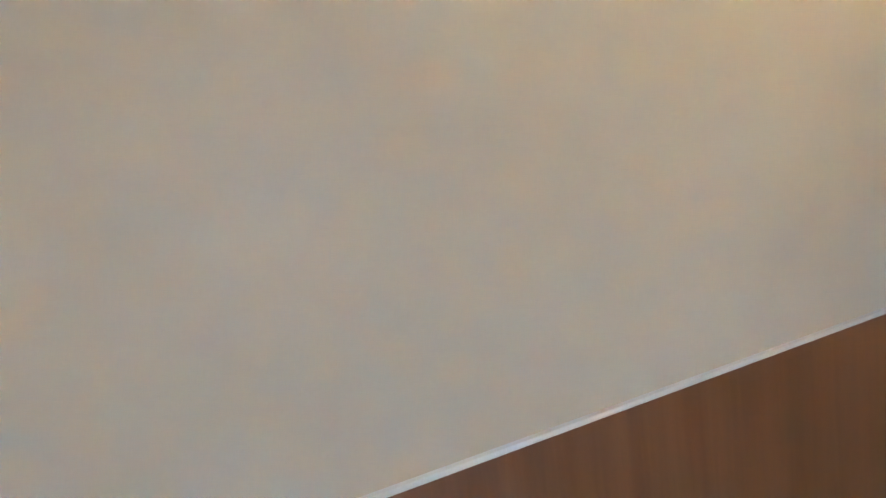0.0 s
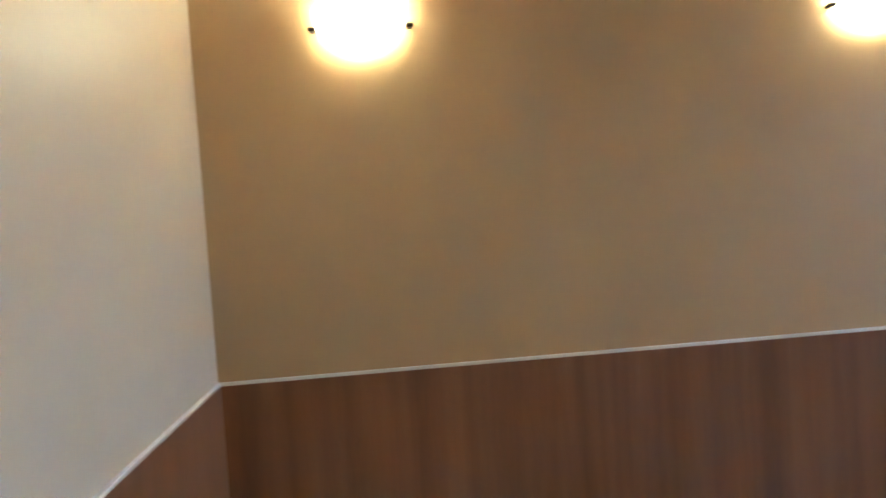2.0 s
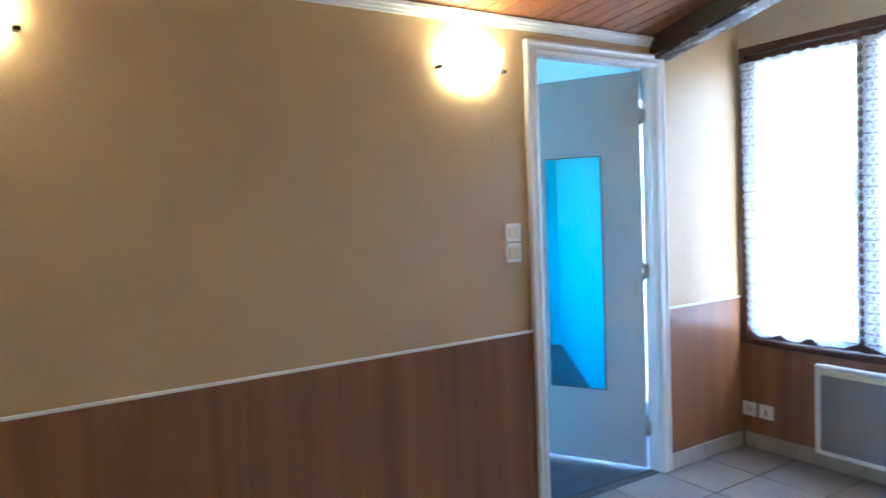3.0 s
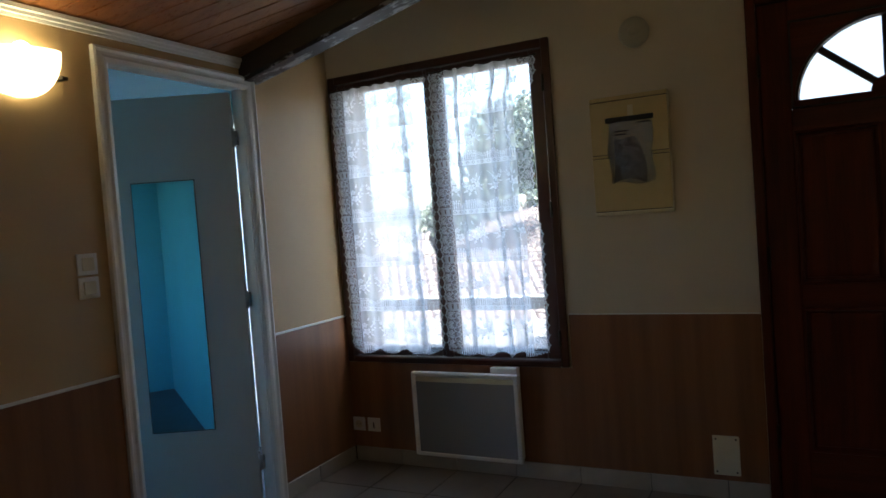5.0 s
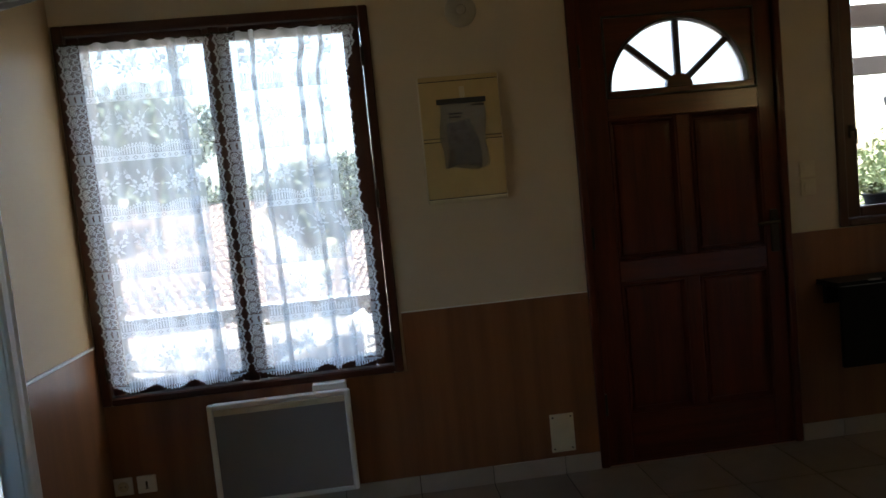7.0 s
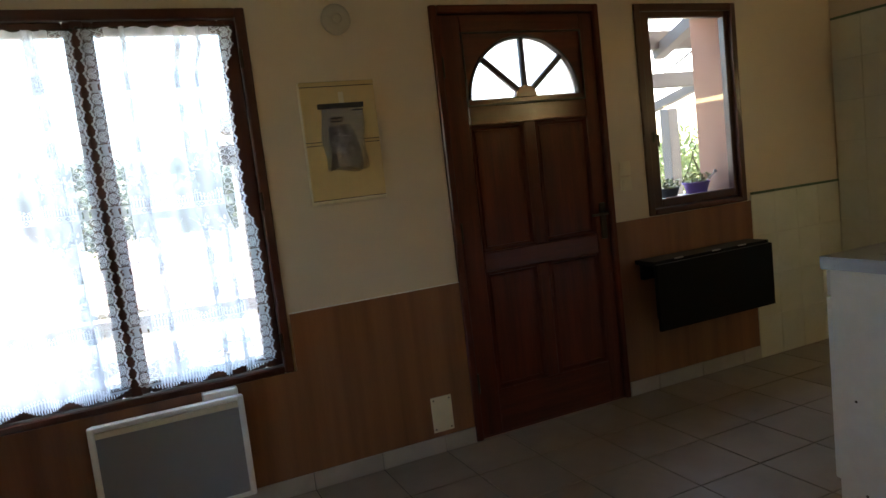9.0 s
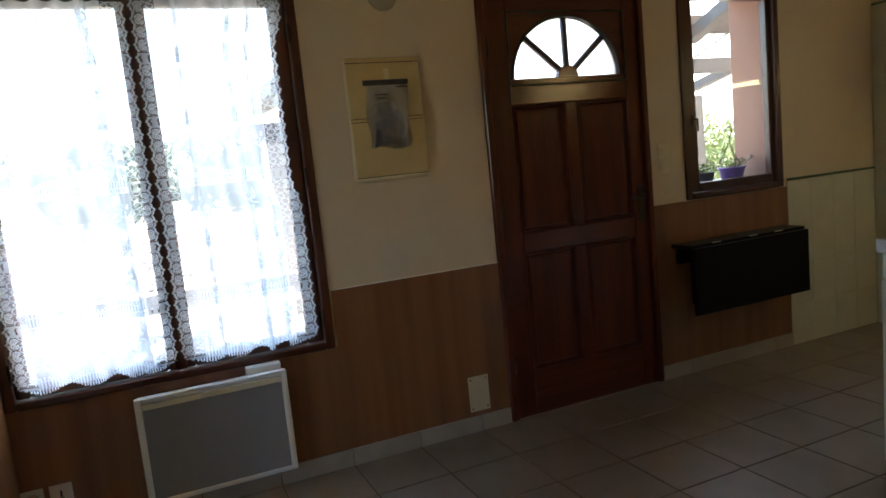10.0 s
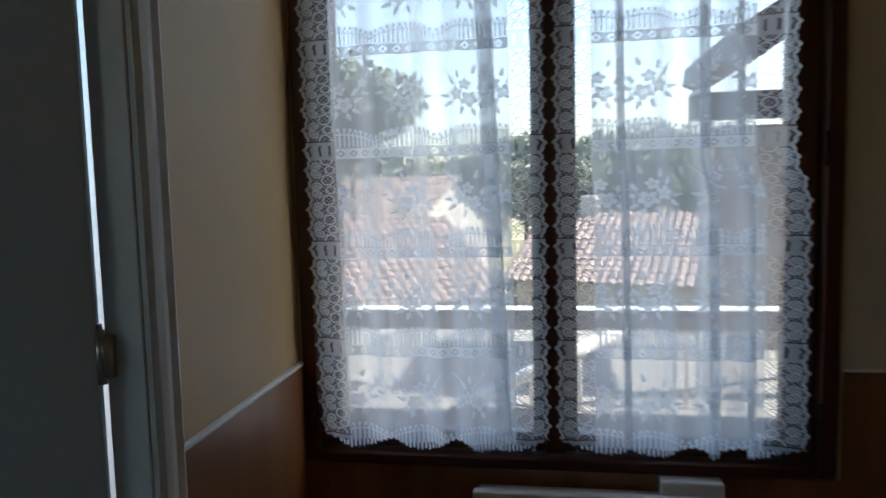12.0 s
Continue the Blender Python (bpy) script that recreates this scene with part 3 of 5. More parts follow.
tagged(new("roof_slab", mesh_of("roof_slab", prism([(-3.2, 2.72), (5.6, 3.92), (5.6, 4.02), (-3.2, 2.82)], 5.3, lambda a, b, d: (a, -4.5 + d, b + 0.12)), ROOF_TILE)), "plain clay roof over the house", "roof", kind="structure")

bm = prism([(0.0, 2.60), (X_EAST, 2.60 + RISE * X_EAST), (X_EAST, 2.64 + RISE * X_EAST), (0.0, 2.64)], 0.64, lambda a, b, d: (a, -0.64 + d, b))
tagged(new("ceiling_bay", mesh_of("ceiling_bay", bm, CREAM)), "cream painted raised ceiling strip above the windows", "ceiling", kind="structure")
bm = prism([(0.0, 2.203), (X_EAST, 2.203 + RISE * X_EAST), (X_EAST, 2.60 + RISE * X_EAST), (0.0, 2.60)], 0.03, lambda a, b, d: (a, -0.638 + d, b))
tagged(new("ceiling_fascia", mesh_of("ceiling_fascia", bm, CREAM)), "cream painted fascia above the beam", "ceiling", kind="structure")


def beam():
    bm = bmesh.new()
    random.seed(9)
    n = 26
    rings = []
    for i in range(n + 1):
        x = 0.0 + (X_EAST) * i / n
        j = lambda: random.uniform(-0.004, 0.004)
        z0, z1 = 2.083 + 0.233 * x, 2.2 + RISE * x + 0.004
        y0, y1 = -0.712, -0.572
        c = 0.014
        pts = [(y0 + j(), z1), (y0 + j(), z0 + c), (y0 + c, z0 + j() * 0.5), (y1 - c, z0 + j() * 0.5), (y1 + j(), z0 + c), (y1 + j(), z1)]
        rings.append([bm.verts.new((x, a, b)) for a, b in pts])
    for a, b in zip(rings, rings[1:]):
        for i in range(6):
            bm.faces.new((a[i], a[(i + 1) % 6], b[(i + 1) % 6], b[i]))
    bm.faces.new(rings[0])
    bm.faces.new(rings[-1])
    bmesh.ops.recalc_face_normals(bm, faces=bm.faces[:])
    for f in bm.faces:
        if f.normal.z < -0.3:
            f.material_index = 1
    me = mesh_of("ceiling_beam", bm, BEAM)
    me.materials.append(BEAM_WORN)
    return tagged(new("ceiling_beam", me), "dark varnished rough ceiling beam with flaking underside", "beam", kind="structure")


beam()

# cornice, wainscot, rails
def moulding_y(y0, y1, profile):
    """A strip along y on the west wall, given its section of (out, height)."""
    return prism(profile, y1 - y0, lambda a, b, d: (a, y0 + d, b))


CORNICE = [(0.0, 2.146), (0.009, 2.146), (0.011, 2.157), (0.017, 2.160), (0.019, 2.171), (0.027, 2.175), (0.029, 2.190), (0.0, 2.190)]
tagged(new("trim", mesh_of("trim", moulding_y(Y_SOUTH, -0.714, CORNICE), TRIM_WHITE)), "stepped white cornice under the board ceiling", "trim", kind="structure")
RAILP = [(0.001, WAINSCOT - 0.004), (0.0125, WAINSCOT - 0.004), (0.0130, WAINSCOT), (0.0115, WAINSCOT + 0.005), (0.001, WAINSCOT + 0.006)]
for y0, y1 in ((Y_SOUTH, -1.520), (-0.632, 0.0)):
    tagged(new("trim", mesh_of("trim", moulding_y(y0, y1, RAILP), TRIM_WHITE)), "thin white rail on top of the wainscot", "trim", kind="structure")
    tagged(new("wainscot_west", mesh_of("wainscot_west", box(0.0015, 0.010, y0, y1, 0.0, WAINSCOT - 0.006), LAMINATE)), "brown wood laminate wainscot", "wainscot", kind="structure")
tagged(new("trim", mesh_of("trim", prism([(b, a) for a, b in RAILP], X_EAST - 0.018, lambda a, b, d: (0.018 + d, Y_SOUTH + b, a)), TRIM_WHITE)), "thin white rail on top of the wainscot", "trim", kind="structure")
tagged(new("wainscot_south", mesh_of("wainscot_south", box(0.010, X_EAST, Y_SOUTH + 0.0015, Y_SOUTH + 0.010, 0.0, WAINSCOT - 0.006), LAMINATE)), "brown wood laminate wainscot", "wainscot", kind="structure")
bm = box(0.012, WIN[1] + 0.012, -0.009, -0.0015, 0.0, WIN[2] - 0.002)
box(WIN[1] + 0.012, DOOR[0] - 0.002, -0.009, -0.0015, 0.0, WAINSCOT, bm=bm)
tagged(new("wainscot_north", mesh_of("wainscot_north", bm, LAMINATE)), "brown wood laminate wainscot under the window", "wainscot", kind="structure")
tagged(new("wainscot_by_door", mesh_of("wainscot_by_door", box(DOOR[1] + 0.002, 4.243, -0.009, -0.0015, 0.0, 1.006), LAMINATE)), "brown wood laminate wainscot beside the entrance door", "wainscot", kind="structure")
tagged(new("trim", mesh_of("trim", box(WIN[1] + 0.012, DOOR[0] - 0.002, -0.010, -0.001, WAINSCOT, WAINSCOT + 0.005), TRIM_WHITE)), "thin white bead on the wainscot", "trim", kind="structure")


# ---- inner door ----
def inner_door():
    fr = thing("door_frame", (0.0, -1.1, 0.0), "white painted moulded door frame in the cream wall", "door frame", kind="structure")
    y0, y1, top = -1.518, -0.634, 2.107
    prof = [(0.0, 0.0), (0.0, 0.022), (0.010, 0.026), (0.020, 0.018), (0.032, 0.018), (0.042, 0.024), (0.058, 0.020), (0.064, 0.010), (0.064, 0.0)]
    # casing: left, right and head, mitred by their own sections
    def casing(path):
        bm = bmesh.new()
        rings = []
        for (py, pz, ny, nz) in path:
            rings.append([bm.verts.new((0.001 + h, py + ny * w, pz + nz * w)) for w, h in prof])
        for a, b in zip(rings, rings[1:]):
            for i in range(len(prof)):
                j = (i + 1) % len(prof)
                bm.faces.new((a[i], a[j], b[j], b[i]))
        bm.faces.new(rings[0])
        bm.faces.new(rings[-1])
        return bm
    part("casing", casing([(y0, 0.0, 1, 0), (y0, top, 1, -1)]), TRIM_WHITE, fr)
    part("casing", casing([(y1, 0.0, -1, 0), (y1, top, -1, -1)]), TRIM_WHITE, fr)
    part("casing", casing([(y0, top, 1, -1), (y1, top, -1, -1)]), TRIM_WHITE, fr)
    for a, b in ((INNER[0] + 0.001, INNER[0] + 0.025), (INNER[1] - 0.011, INNER[1] - 0.0005)):
        part("jamb", box(-0.070, -0.0005, a, b, 0.0, 2.05, 0.002), TRIM_WHITE, fr)
    part("jamb", box(-0.070, -0.0005, INNER[0] + 0.025, INNER[1] - 0.011, 2.05, 2.0745, 0.002), TRIM_WHITE, fr)

    h = Vector((-0.066, -0.720, 0))
    a = radians(62.5)
    d = Vector((-math.sin(a), -math.cos(a), 0))
    n = Vector((math.cos(a), -math.sin(a), 0))
    def at(s, t, z):
        return h + d * s - n * t + Vector((0, 0, z))
    def slab(s0, s1, t0, t1, z0, z1, r):
        bm = box(s0, s1, t0, t1, z0, z1, r)
        for v in bm.verts:
            v.co = at(*v.co)
        return bm
    leaf = thing("inner_door", (h.x, h.y, 0.012), "white flush inner door ajar with a tall mirror on it", "door")
    part("door_leaf", slab(0.004, 0.715, 0.0, 0.04, 0.012, 2.043, 0.003), DOOR_WHITE, leaf)
    part("mirror_backing", slab(0.2035, 0.5145, -0.0035, -0.0002, 0.3985, 1.6345, 0.0008), DARK_LINE, leaf, "dark edge of the mirror")
    part("mirror", slab(0.206, 0.512, -0.005, -0.0005, 0.402, 1.631, 0.0015), MIRROR, leaf, "tall frameless mirror")
    for z in (0.22, 1.03, 1.82):
        bm = cylinder(at(0.0, 0.006, z - 0.045), at(0.0, 0.006, z + 0.045), 0.008, n=12)
        box(h.x - 0.004, h.x + 0.016, h.y + 0.002, h.y + 0.0185, z - 0.035, z + 0.035, bm=bm)
        cylinder(at(0.0, 0.006, z + 0.045), at(0.0, 0.006, z + 0.055), 0.005, n=10, bm=bm)
        part("hinge", bm, METAL, leaf, "plain metal hinge", True)


inner_door()


# ---- window with lace curtains ----
def casement(name, opening, leaves, label, depth=(0.012, 0.062)):
    x0, x1, z0, z1 = opening
    win = thing(name, ((x0 + x1) / 2, 0.03, z0), label, "window", kind="structure")
    # outer frame, standing a little into the room
    f = 0.042
    part("window_frame", box(x0, x0 + f, -0.014, 0.075, z0, z1, 0.005), WINDOW_WOOD, win)
    part("window_frame", box(x1 - f, x1, -0.014, 0.075, z0, z1, 0.005), WINDOW_WOOD, win)
    part("window_frame", box(x0 + f, x1 - f, -0.014, 0.075, z1 - f, z1, 0.005), WINDOW_WOOD_H, win)
    part("window_sill", box(x0 + f, x1 - f, -0.020, 0.095, z0, z0 + f * 0.8, 0.006), WINDOW_WOOD_H, win)
    for (a, b, c, e), glass in leaves:
        g0, g1, g2, g3 = glass
        sash = part("sash", box(a, g0, *depth, c, e, 0.006), WINDOW_WOOD, win)
        part("stile", box(g1, b, *depth, c, e, 0.006), WINDOW_WOOD, sash)
        part("rail", box(g0, g1, *depth, c, g2, 0.006), WINDOW_WOOD_H, sash)
        part("rail", box(g0, g1, *depth, g3, e, 0.006), WINDOW_WOOD_H, sash)
        p = part("pane", box(g0, g1, 0.036, 0.040, g2, g3), GLASS, sash, "clear glass pane")
        p.visible_shadow = False
    return win


big = casement("window_1", WIN, [((0.052, 0.662, 0.612, 2.153), (0.104, 0.612, 0.660, 2.098)), ((0.666, 1.282, 0.612, 2.153), (0.722, 1.208, 0.660, 2.098))], "dark brown wooden casement window with two leaves")
part("stile", box(0.640, 0.688, -0.006, 0.011, 0.612, 2.153, 0.005), WINDOW_WOOD, big)
for z in (0.72, 1.36, 1.98):
    part("hinge", cylinder((1.286, -0.012, z - 0.04), (1.286, -0.012, z + 0.04), 0.008, n=12), BRONZE, big, "dark hinge", True)
    part("hinge", cylinder((0.049, -0.012, z - 0.04), (0.049, -0.012, z + 0.04), 0.008, n=12), BRONZE, big, "dark hinge", True)
small = casement("window_2", SMALL, [((0.035 + 3.457, 4.180, 1.048, 2.164), (3.572, 4.142, 1.098, 2.127))], "narrow dark brown wooden casement window")
bm = box(3.527, 3.545, 0.002, 0.012, 1.425, 1.487, 0.004, 2)
cylinder((3.536, 0.004, 1.462), (3.536, -0.026, 1.462), 0.005, bm=bm)
box(3.530, 3.542, -0.034, -0.024, 1.395, 1.468, 0.004, 2, bm=bm)
part("handle", bm, BRONZE, small, "small dark metal handle")


def curtain(left, right, z_top, pleats, seed, slant):
    """A lace curtain with pleats and scalloped sides, hung from a thin rod."""
    random.seed(seed)
    W = 0.62
    nu, nv = 190, 380
    z_hem = 0.655
    L = z_top - z_hem
    bm = bmesh.new()
    uv = bm.loops.layers.uv.new("uv")
    # how the cloth gathers: where a pleat lies, the cloth runs back under itself
    def gather(u, v):
        x, y = u, 0.0
        for c, width, depth in pleats:
            cc = c + slant * (1 - v) * 0.03
            t = (u - cc) / width
            x -= depth * (0.5 + 0.5 * math.tanh(2.2 * t)) * 1.0
            y -= 0.018 * math.exp(-t * t * 1.3)
        y += 0.006 * math.sin(u * 46 + 1.2 * v + seed) + 0.004 * math.sin(u * 83 + 2.1 * v + 2 * seed)
        return x, y
    grid = []
    for j in range(nv + 1):
        v = j / nv
        row = []
        xl, xr = left(v), right(v)
        x_a, _ = gather(0, v)
        x_b, _ = gather(W, v)
        for i in range(nu + 1):
            s = i / nu
            zz = z_hem + L * v
            sc = 0.024 * (0.5 - 0.5 * abs(math.cos(math.pi * (zz - 0.117) / 0.05)) + 0.22 * abs(math.sin(math.pi * (zz - 0.117) / 0.0167)))
            u = W * s
            x, y = gather(u, v)
            k = (x - x_a) / (x_b - x_a)
            X = xl + (xr - xl) * k
            side = (1 - 2 * s)
            X += (-sc if s < 0.5 else sc) * max(0.0, abs(side) * 8 - 7)
            Z = z_hem + L * v
            if v < 0.06:
                f = 1 - v / 0.06
                Z -= f * (0.010 + 0.030 * abs(math.sin(math.pi * u / 0.155)) ** 1.5) - f * 0.014
                Z += f * 0.004 * (1 if i % 4 < 2 else -1) * 0.6
            Z += 0.004 * math.sin(u * 90 + seed) * (v > 0.985)
            Y = -0.026 + y * (0.55 + 0.45 * (1 - v)) - 0.012 * (1 - v) * abs(math.sin(u * 20 + seed))
            row.append((bm.verts.new((X, Y, Z)), (u, Z)))
        grid.append(row)
    for a, b in zip(grid, grid[1:]):
        for i in range(nu):
            f = bm.faces.new((a[i][0], a[i + 1][0], b[i + 1][0], b[i][0]))
            for loop, w in zip(f.loops, (a[i][1], a[i + 1][1], b[i + 1][1], b[i][1])):
                loop[uv].uv = w
    xl, xr = left(1.0), right(1.0)
    cur = thing("lace_curtain", ((xl + xr) / 2, -0.026, z_hem), "white lace curtain with floral bands and scalloped borders", "curtain", "lace curtains on the window")
    part("cloth", bm, LACE, cur, smooth=True)
    rod = cylinder((xl - 0.012, -0.024, z_top + 0.002), (xr + 0.012, -0.024, z_top + 0.002), 0.004, n=10)
    for x in (xl - 0.012, xr + 0.012):
        lathe([(0.0, -0.008), (0.007, -0.004), (0.007, 0.004), (0.0, 0.008)], (x, -0.024, z_top + 0.002), 10, "x", rod)
    part("curtain_rod", rod, BRONZE, cur, "thin dark curtain rod")


def smooth(a, b, x):
    t = max(0.0, min(1.0, (x - a) / (b - a)))
    return t * t * (3 - 2 * t)


curtain(lambda v: 0.046 + 0.028 * (1 - v) ** 1.6, lambda v: 0.634 + 0.008 * (1 - v), 2.112, [(0.14, 0.05, 0.012), (0.25, 0.05, 0.014), (0.335, 0.045, 0.018), (0.455, 0.048, 0.100)], 3, 1.0)
curtain(lambda v: 0.676 + 0.006 * (1 - v), lambda v: 1.236 - 0.030 * smooth(0.40, 0.48, v) + 0.040 * smooth(0.86, 0.96, v), 2.118, [(0.14, 0.042, 0.068), (0.26, 0.05, 0.020), (0.375, 0.042, 0.072), (0.50, 0.036, 0.058)], 8, 0.3)


# ---- entrance door ----
def entrance_door():
    dr = thing("door_1", (2.70, 0.02, 0.0), "dark stained wooden entrance door with a glazed fanlight", "door", kind="structure")
    # frame
    part("frame", box(2.200, 2.240, -0.022, 0.070, 0.0, 2.200, 0.006), DARK_WOOD, dr)
    part("frame", box(3.166, 3.200, -0.022, 0.070, 0.0, 2.200, 0.006), DARK_WOOD, dr)
    part("frame", box(2.240, 3.166, -0.022, 0.070, 2.160, 2.200, 0.006), DARK_WOOD_H, dr)
    for x0, x1 in ((2.240, 2.262), (3.146, 3.166)):
        part("stop", box(x0, x1, 0.050, 0.072, 0.0, 2.160, 0.002), DARK_WOOD, dr)
    part("stop", box(2.262, 3.146, 0.050, 0.072, 2.135, 2.160, 0.002), DARK_WOOD_H, dr)
    y0, y1 = 0.0, 0.046
    part("stile", box(2.243, 2.362, y0, y1, 0.008, 2.156, 0.004), DARK_WOOD, dr)
    part("stile", box(3.080, 3.163, y0, y1, 0.008, 2.156, 0.004), DARK_WOOD, dr)
    part("rail", box(2.362, 3.080, y0, y1, 2.070, 2.156, 0.004), DARK_WOOD_H, dr)
    part("rail", box(2.362, 3.080, y0, y1, 1.610, 1.705, 0.004), DARK_WOOD_H, dr)
    part("rail", box(2.362, 3.080, y0, y1, 0.860, 0.962, 0.004), DARK_WOOD_H, dr)
    part("rail", box(2.362, 3.080, y0, y1, 0.008, 0.236, 0.004), DARK_WOOD_H, dr)
    for z0, z1 in ((0.962, 1.610), (0.236, 0.860)):
        part("stile", box(2.678, 2.745, y0, y1, z0, z1, 0.004), DARK_WOOD, dr)
    # raised panels with a moulded rim
    for a, b in ((2.362, 2.678), (2.745, 3.080)):
        for z0, z1 in ((0.962, 1.610), (0.236, 0.860)):
            bm = bmesh.new()
            rings = []
            for inset, y in ((0.0, 0.003), (0.004, -0.004), (0.010, -0.005), (0.018, 0.019), (0.025, 0.020), (0.029, 0.012), (0.052, 0.010), (0.064, 0.010)):
                rings.append([bm.verts.new((x, y, z)) for x, z in ((a + inset, z0 + inset), (b - inset, z0 + inset), (b - inset, z1 - inset), (a + inset, z1 - inset))])
            for p, q in zip(rings, rings[1:]):
                for i in range(4):
                    bm.faces.new((p[i], p[(i + 1) % 4], q[(i + 1) % 4], q[i]))
            bm.faces.new(rings[-1])
            back = [bm.verts.new((x, 0.040, z)) for x, z in ((a, z0), (b, z0), (b, z1), (a, z1))]
            bm.faces.new(back)
            for i in range(4):
                bm.faces.new((rings[0][i], rings[0][(i + 1) % 4], back[(i + 1) % 4], back[i]))
            part("panel", bm, DARK_WOOD, dr)
    # fanlight: a board with a half-round opening
    cx, zb, rx, rz = 2.712, 1.738, 0.322, 0.300
    n = 40
    arc = [(cx + rx * math.cos(math.pi * i / n), zb + rz * math.sin(math.pi * i / n)) for i in range(n + 1)]
    bm = bmesh.new()
    def ring_face(y):
        inner = [bm.verts.new((x, y, z)) for x, z in arc]
        outer = []
        for x, z in arc:
            dx, dz = x - cx, z - zb
            k = min((3.080 - cx) / dx if dx > 1e-6 else 1e9, (2.362 - cx) / dx if dx < -1e-6 else 1e9, (2.070 - zb) / dz if dz > 1e-6 else 1e9)
            outer.append(bm.verts.new((cx + dx * k, y, zb + dz * k)))
        for i in range(n):
            bm.faces.new((inner[i], inner[i + 1], outer[i + 1], outer[i]))
        return inner, outer
    fi, fo = ring_face(0.006)
    bi, bo = ring_face(0.040)
    for a, b in ((fi, bi), (fo, bo)):
        for i in range(n):
            bm.faces.new((a[i], a[i + 1], b[i + 1], b[i]))
    bmesh.ops.remove_doubles(bm, verts=bm.verts, dist=1e-6)
    part("fanlight_board", bm, DARK_WOOD_H, dr)
    part("rail", box(2.362, 3.080, 0.004, 0.044, 1.705, zb, 0.003), DARK_WOOD_H, dr)
    for a, b, c, e in ((2.362, 3.080, 2.062, 2.071), (2.362, 3.080, 1.704, 1.712), (2.362, 2.370, 1.712, 2.062), (3.072, 3.080, 1.712, 2.062)):
        part("bead", box(a, b, -0.007, 0.003, c, e, 0.002), BEAM, dr)
    # rim bead and glazing bars
    bm = bmesh.new()
    rings = []
    for i in range(n + 1):
        c, s = math.cos(math.pi * i / n), math.sin(math.pi * i / n)
        rings.append([bm.verts.new((cx + (rx + o) * c, y, zb + (rz + o) * s)) for o, y in ((0.014, 0.006), (0.012, -0.006), (0.002, -0.006), (-0.004, 0.010), (-0.004, 0.03))])
    for a, b in zip(rings, rings[1:]):
        for i in range(4):
            bm.faces.new((a[i], a[i + 1], b[i + 1], b[i]))
    part("bead", bm, BEAM, dr)
    for deg in (42, 90, 138):
        a = radians(deg)
        w = 0.0135
        p0, p1 = Vector((cx + 0.03 * math.cos(a), 0, zb + 0.03 * math.sin(a))), Vector((cx + rx * math.cos(a), 0, zb + rz * math.sin(a)))
        nn = Vector((-math.sin(a), 0, math.cos(a))) * w
        q = [p0 - nn, p1 - nn, p1 + nn, p0 + nn]
        bm = prism([(v.x, v.z) for v in q], 0.034, lambda x, z, d: (x, 0.002 + d, z))
        bmesh.ops.bevel(bm, geom=bm.edges[:], offset=0.005, segments=2, affect="EDGES")
        part("glazing_bar", bm, BEAM, dr)
    hub = [(cx + 0.062 * math.cos(math.pi * i / 16), zb + 0.058 * math.sin(math.pi * i / 16)) for i in range(17)]
    bm = prism(hub, 0.036, lambda x, z, d: (x, 0.0 + d, z))
    part("hub", bm, DARK_WOOD_H, dr)
    cuts = [0, 42, 90, 138, 180]
    for s, e in zip(cuts, cuts[1:]):
        pts = [(cx + 0.05 * math.cos(radians(s + (e - s) * i / 4)), zb + 0.05 * math.sin(radians(s + (e - s) * i / 4))) for i in range(5)]
        pts += [(cx + (rx + 0.004) * math.cos(radians(e + (s - e) * i / 12)), zb + (rz + 0.004) * math.sin(radians(e + (s - e) * i / 12))) for i in range(13)]
        p = part("pane", prism(pts, 0.004, lambda x, z, d: (x, 0.020 + d, z)), FROSTED, dr, "frosted glass pane")
        p.visible_shadow = False
    bm = box(3.103, 3.143, -0.008, -0.0005, 0.93, 1.13, 0.006, 2)
    cylinder((3.122, -0.004, 1.075), (3.122, -0.052, 1.075), 0.009, bm=bm)
    cylinder((3.126, -0.050, 1.075), (3.020, -0.050, 1.070), 0.009, 0.007, bm=bm)
    lathe([(0.0, -0.012), (0.009, -0.010), (0.009, 0.0), (0.0, 0.001)], (3.122, -0.002, 0.985), 12, "y", bm)
    part("door_handle", bm, BRONZE, dr, "dark bronze lever handle on a plate")
    for z in (0.3, 1.08, 1.9):
        part("hinge", cylinder((2.2415, -0.012, z - 0.05), (2.2415, -0.012, z + 0.05), 0.009, n=12), BRONZE, dr, "dark hinge", True)
    part("threshold", box(2.240, 3.166, 0.004, 0.07, 0.0, 0.007, 0.002), DARK_WOOD_H, dr)


entrance_door()


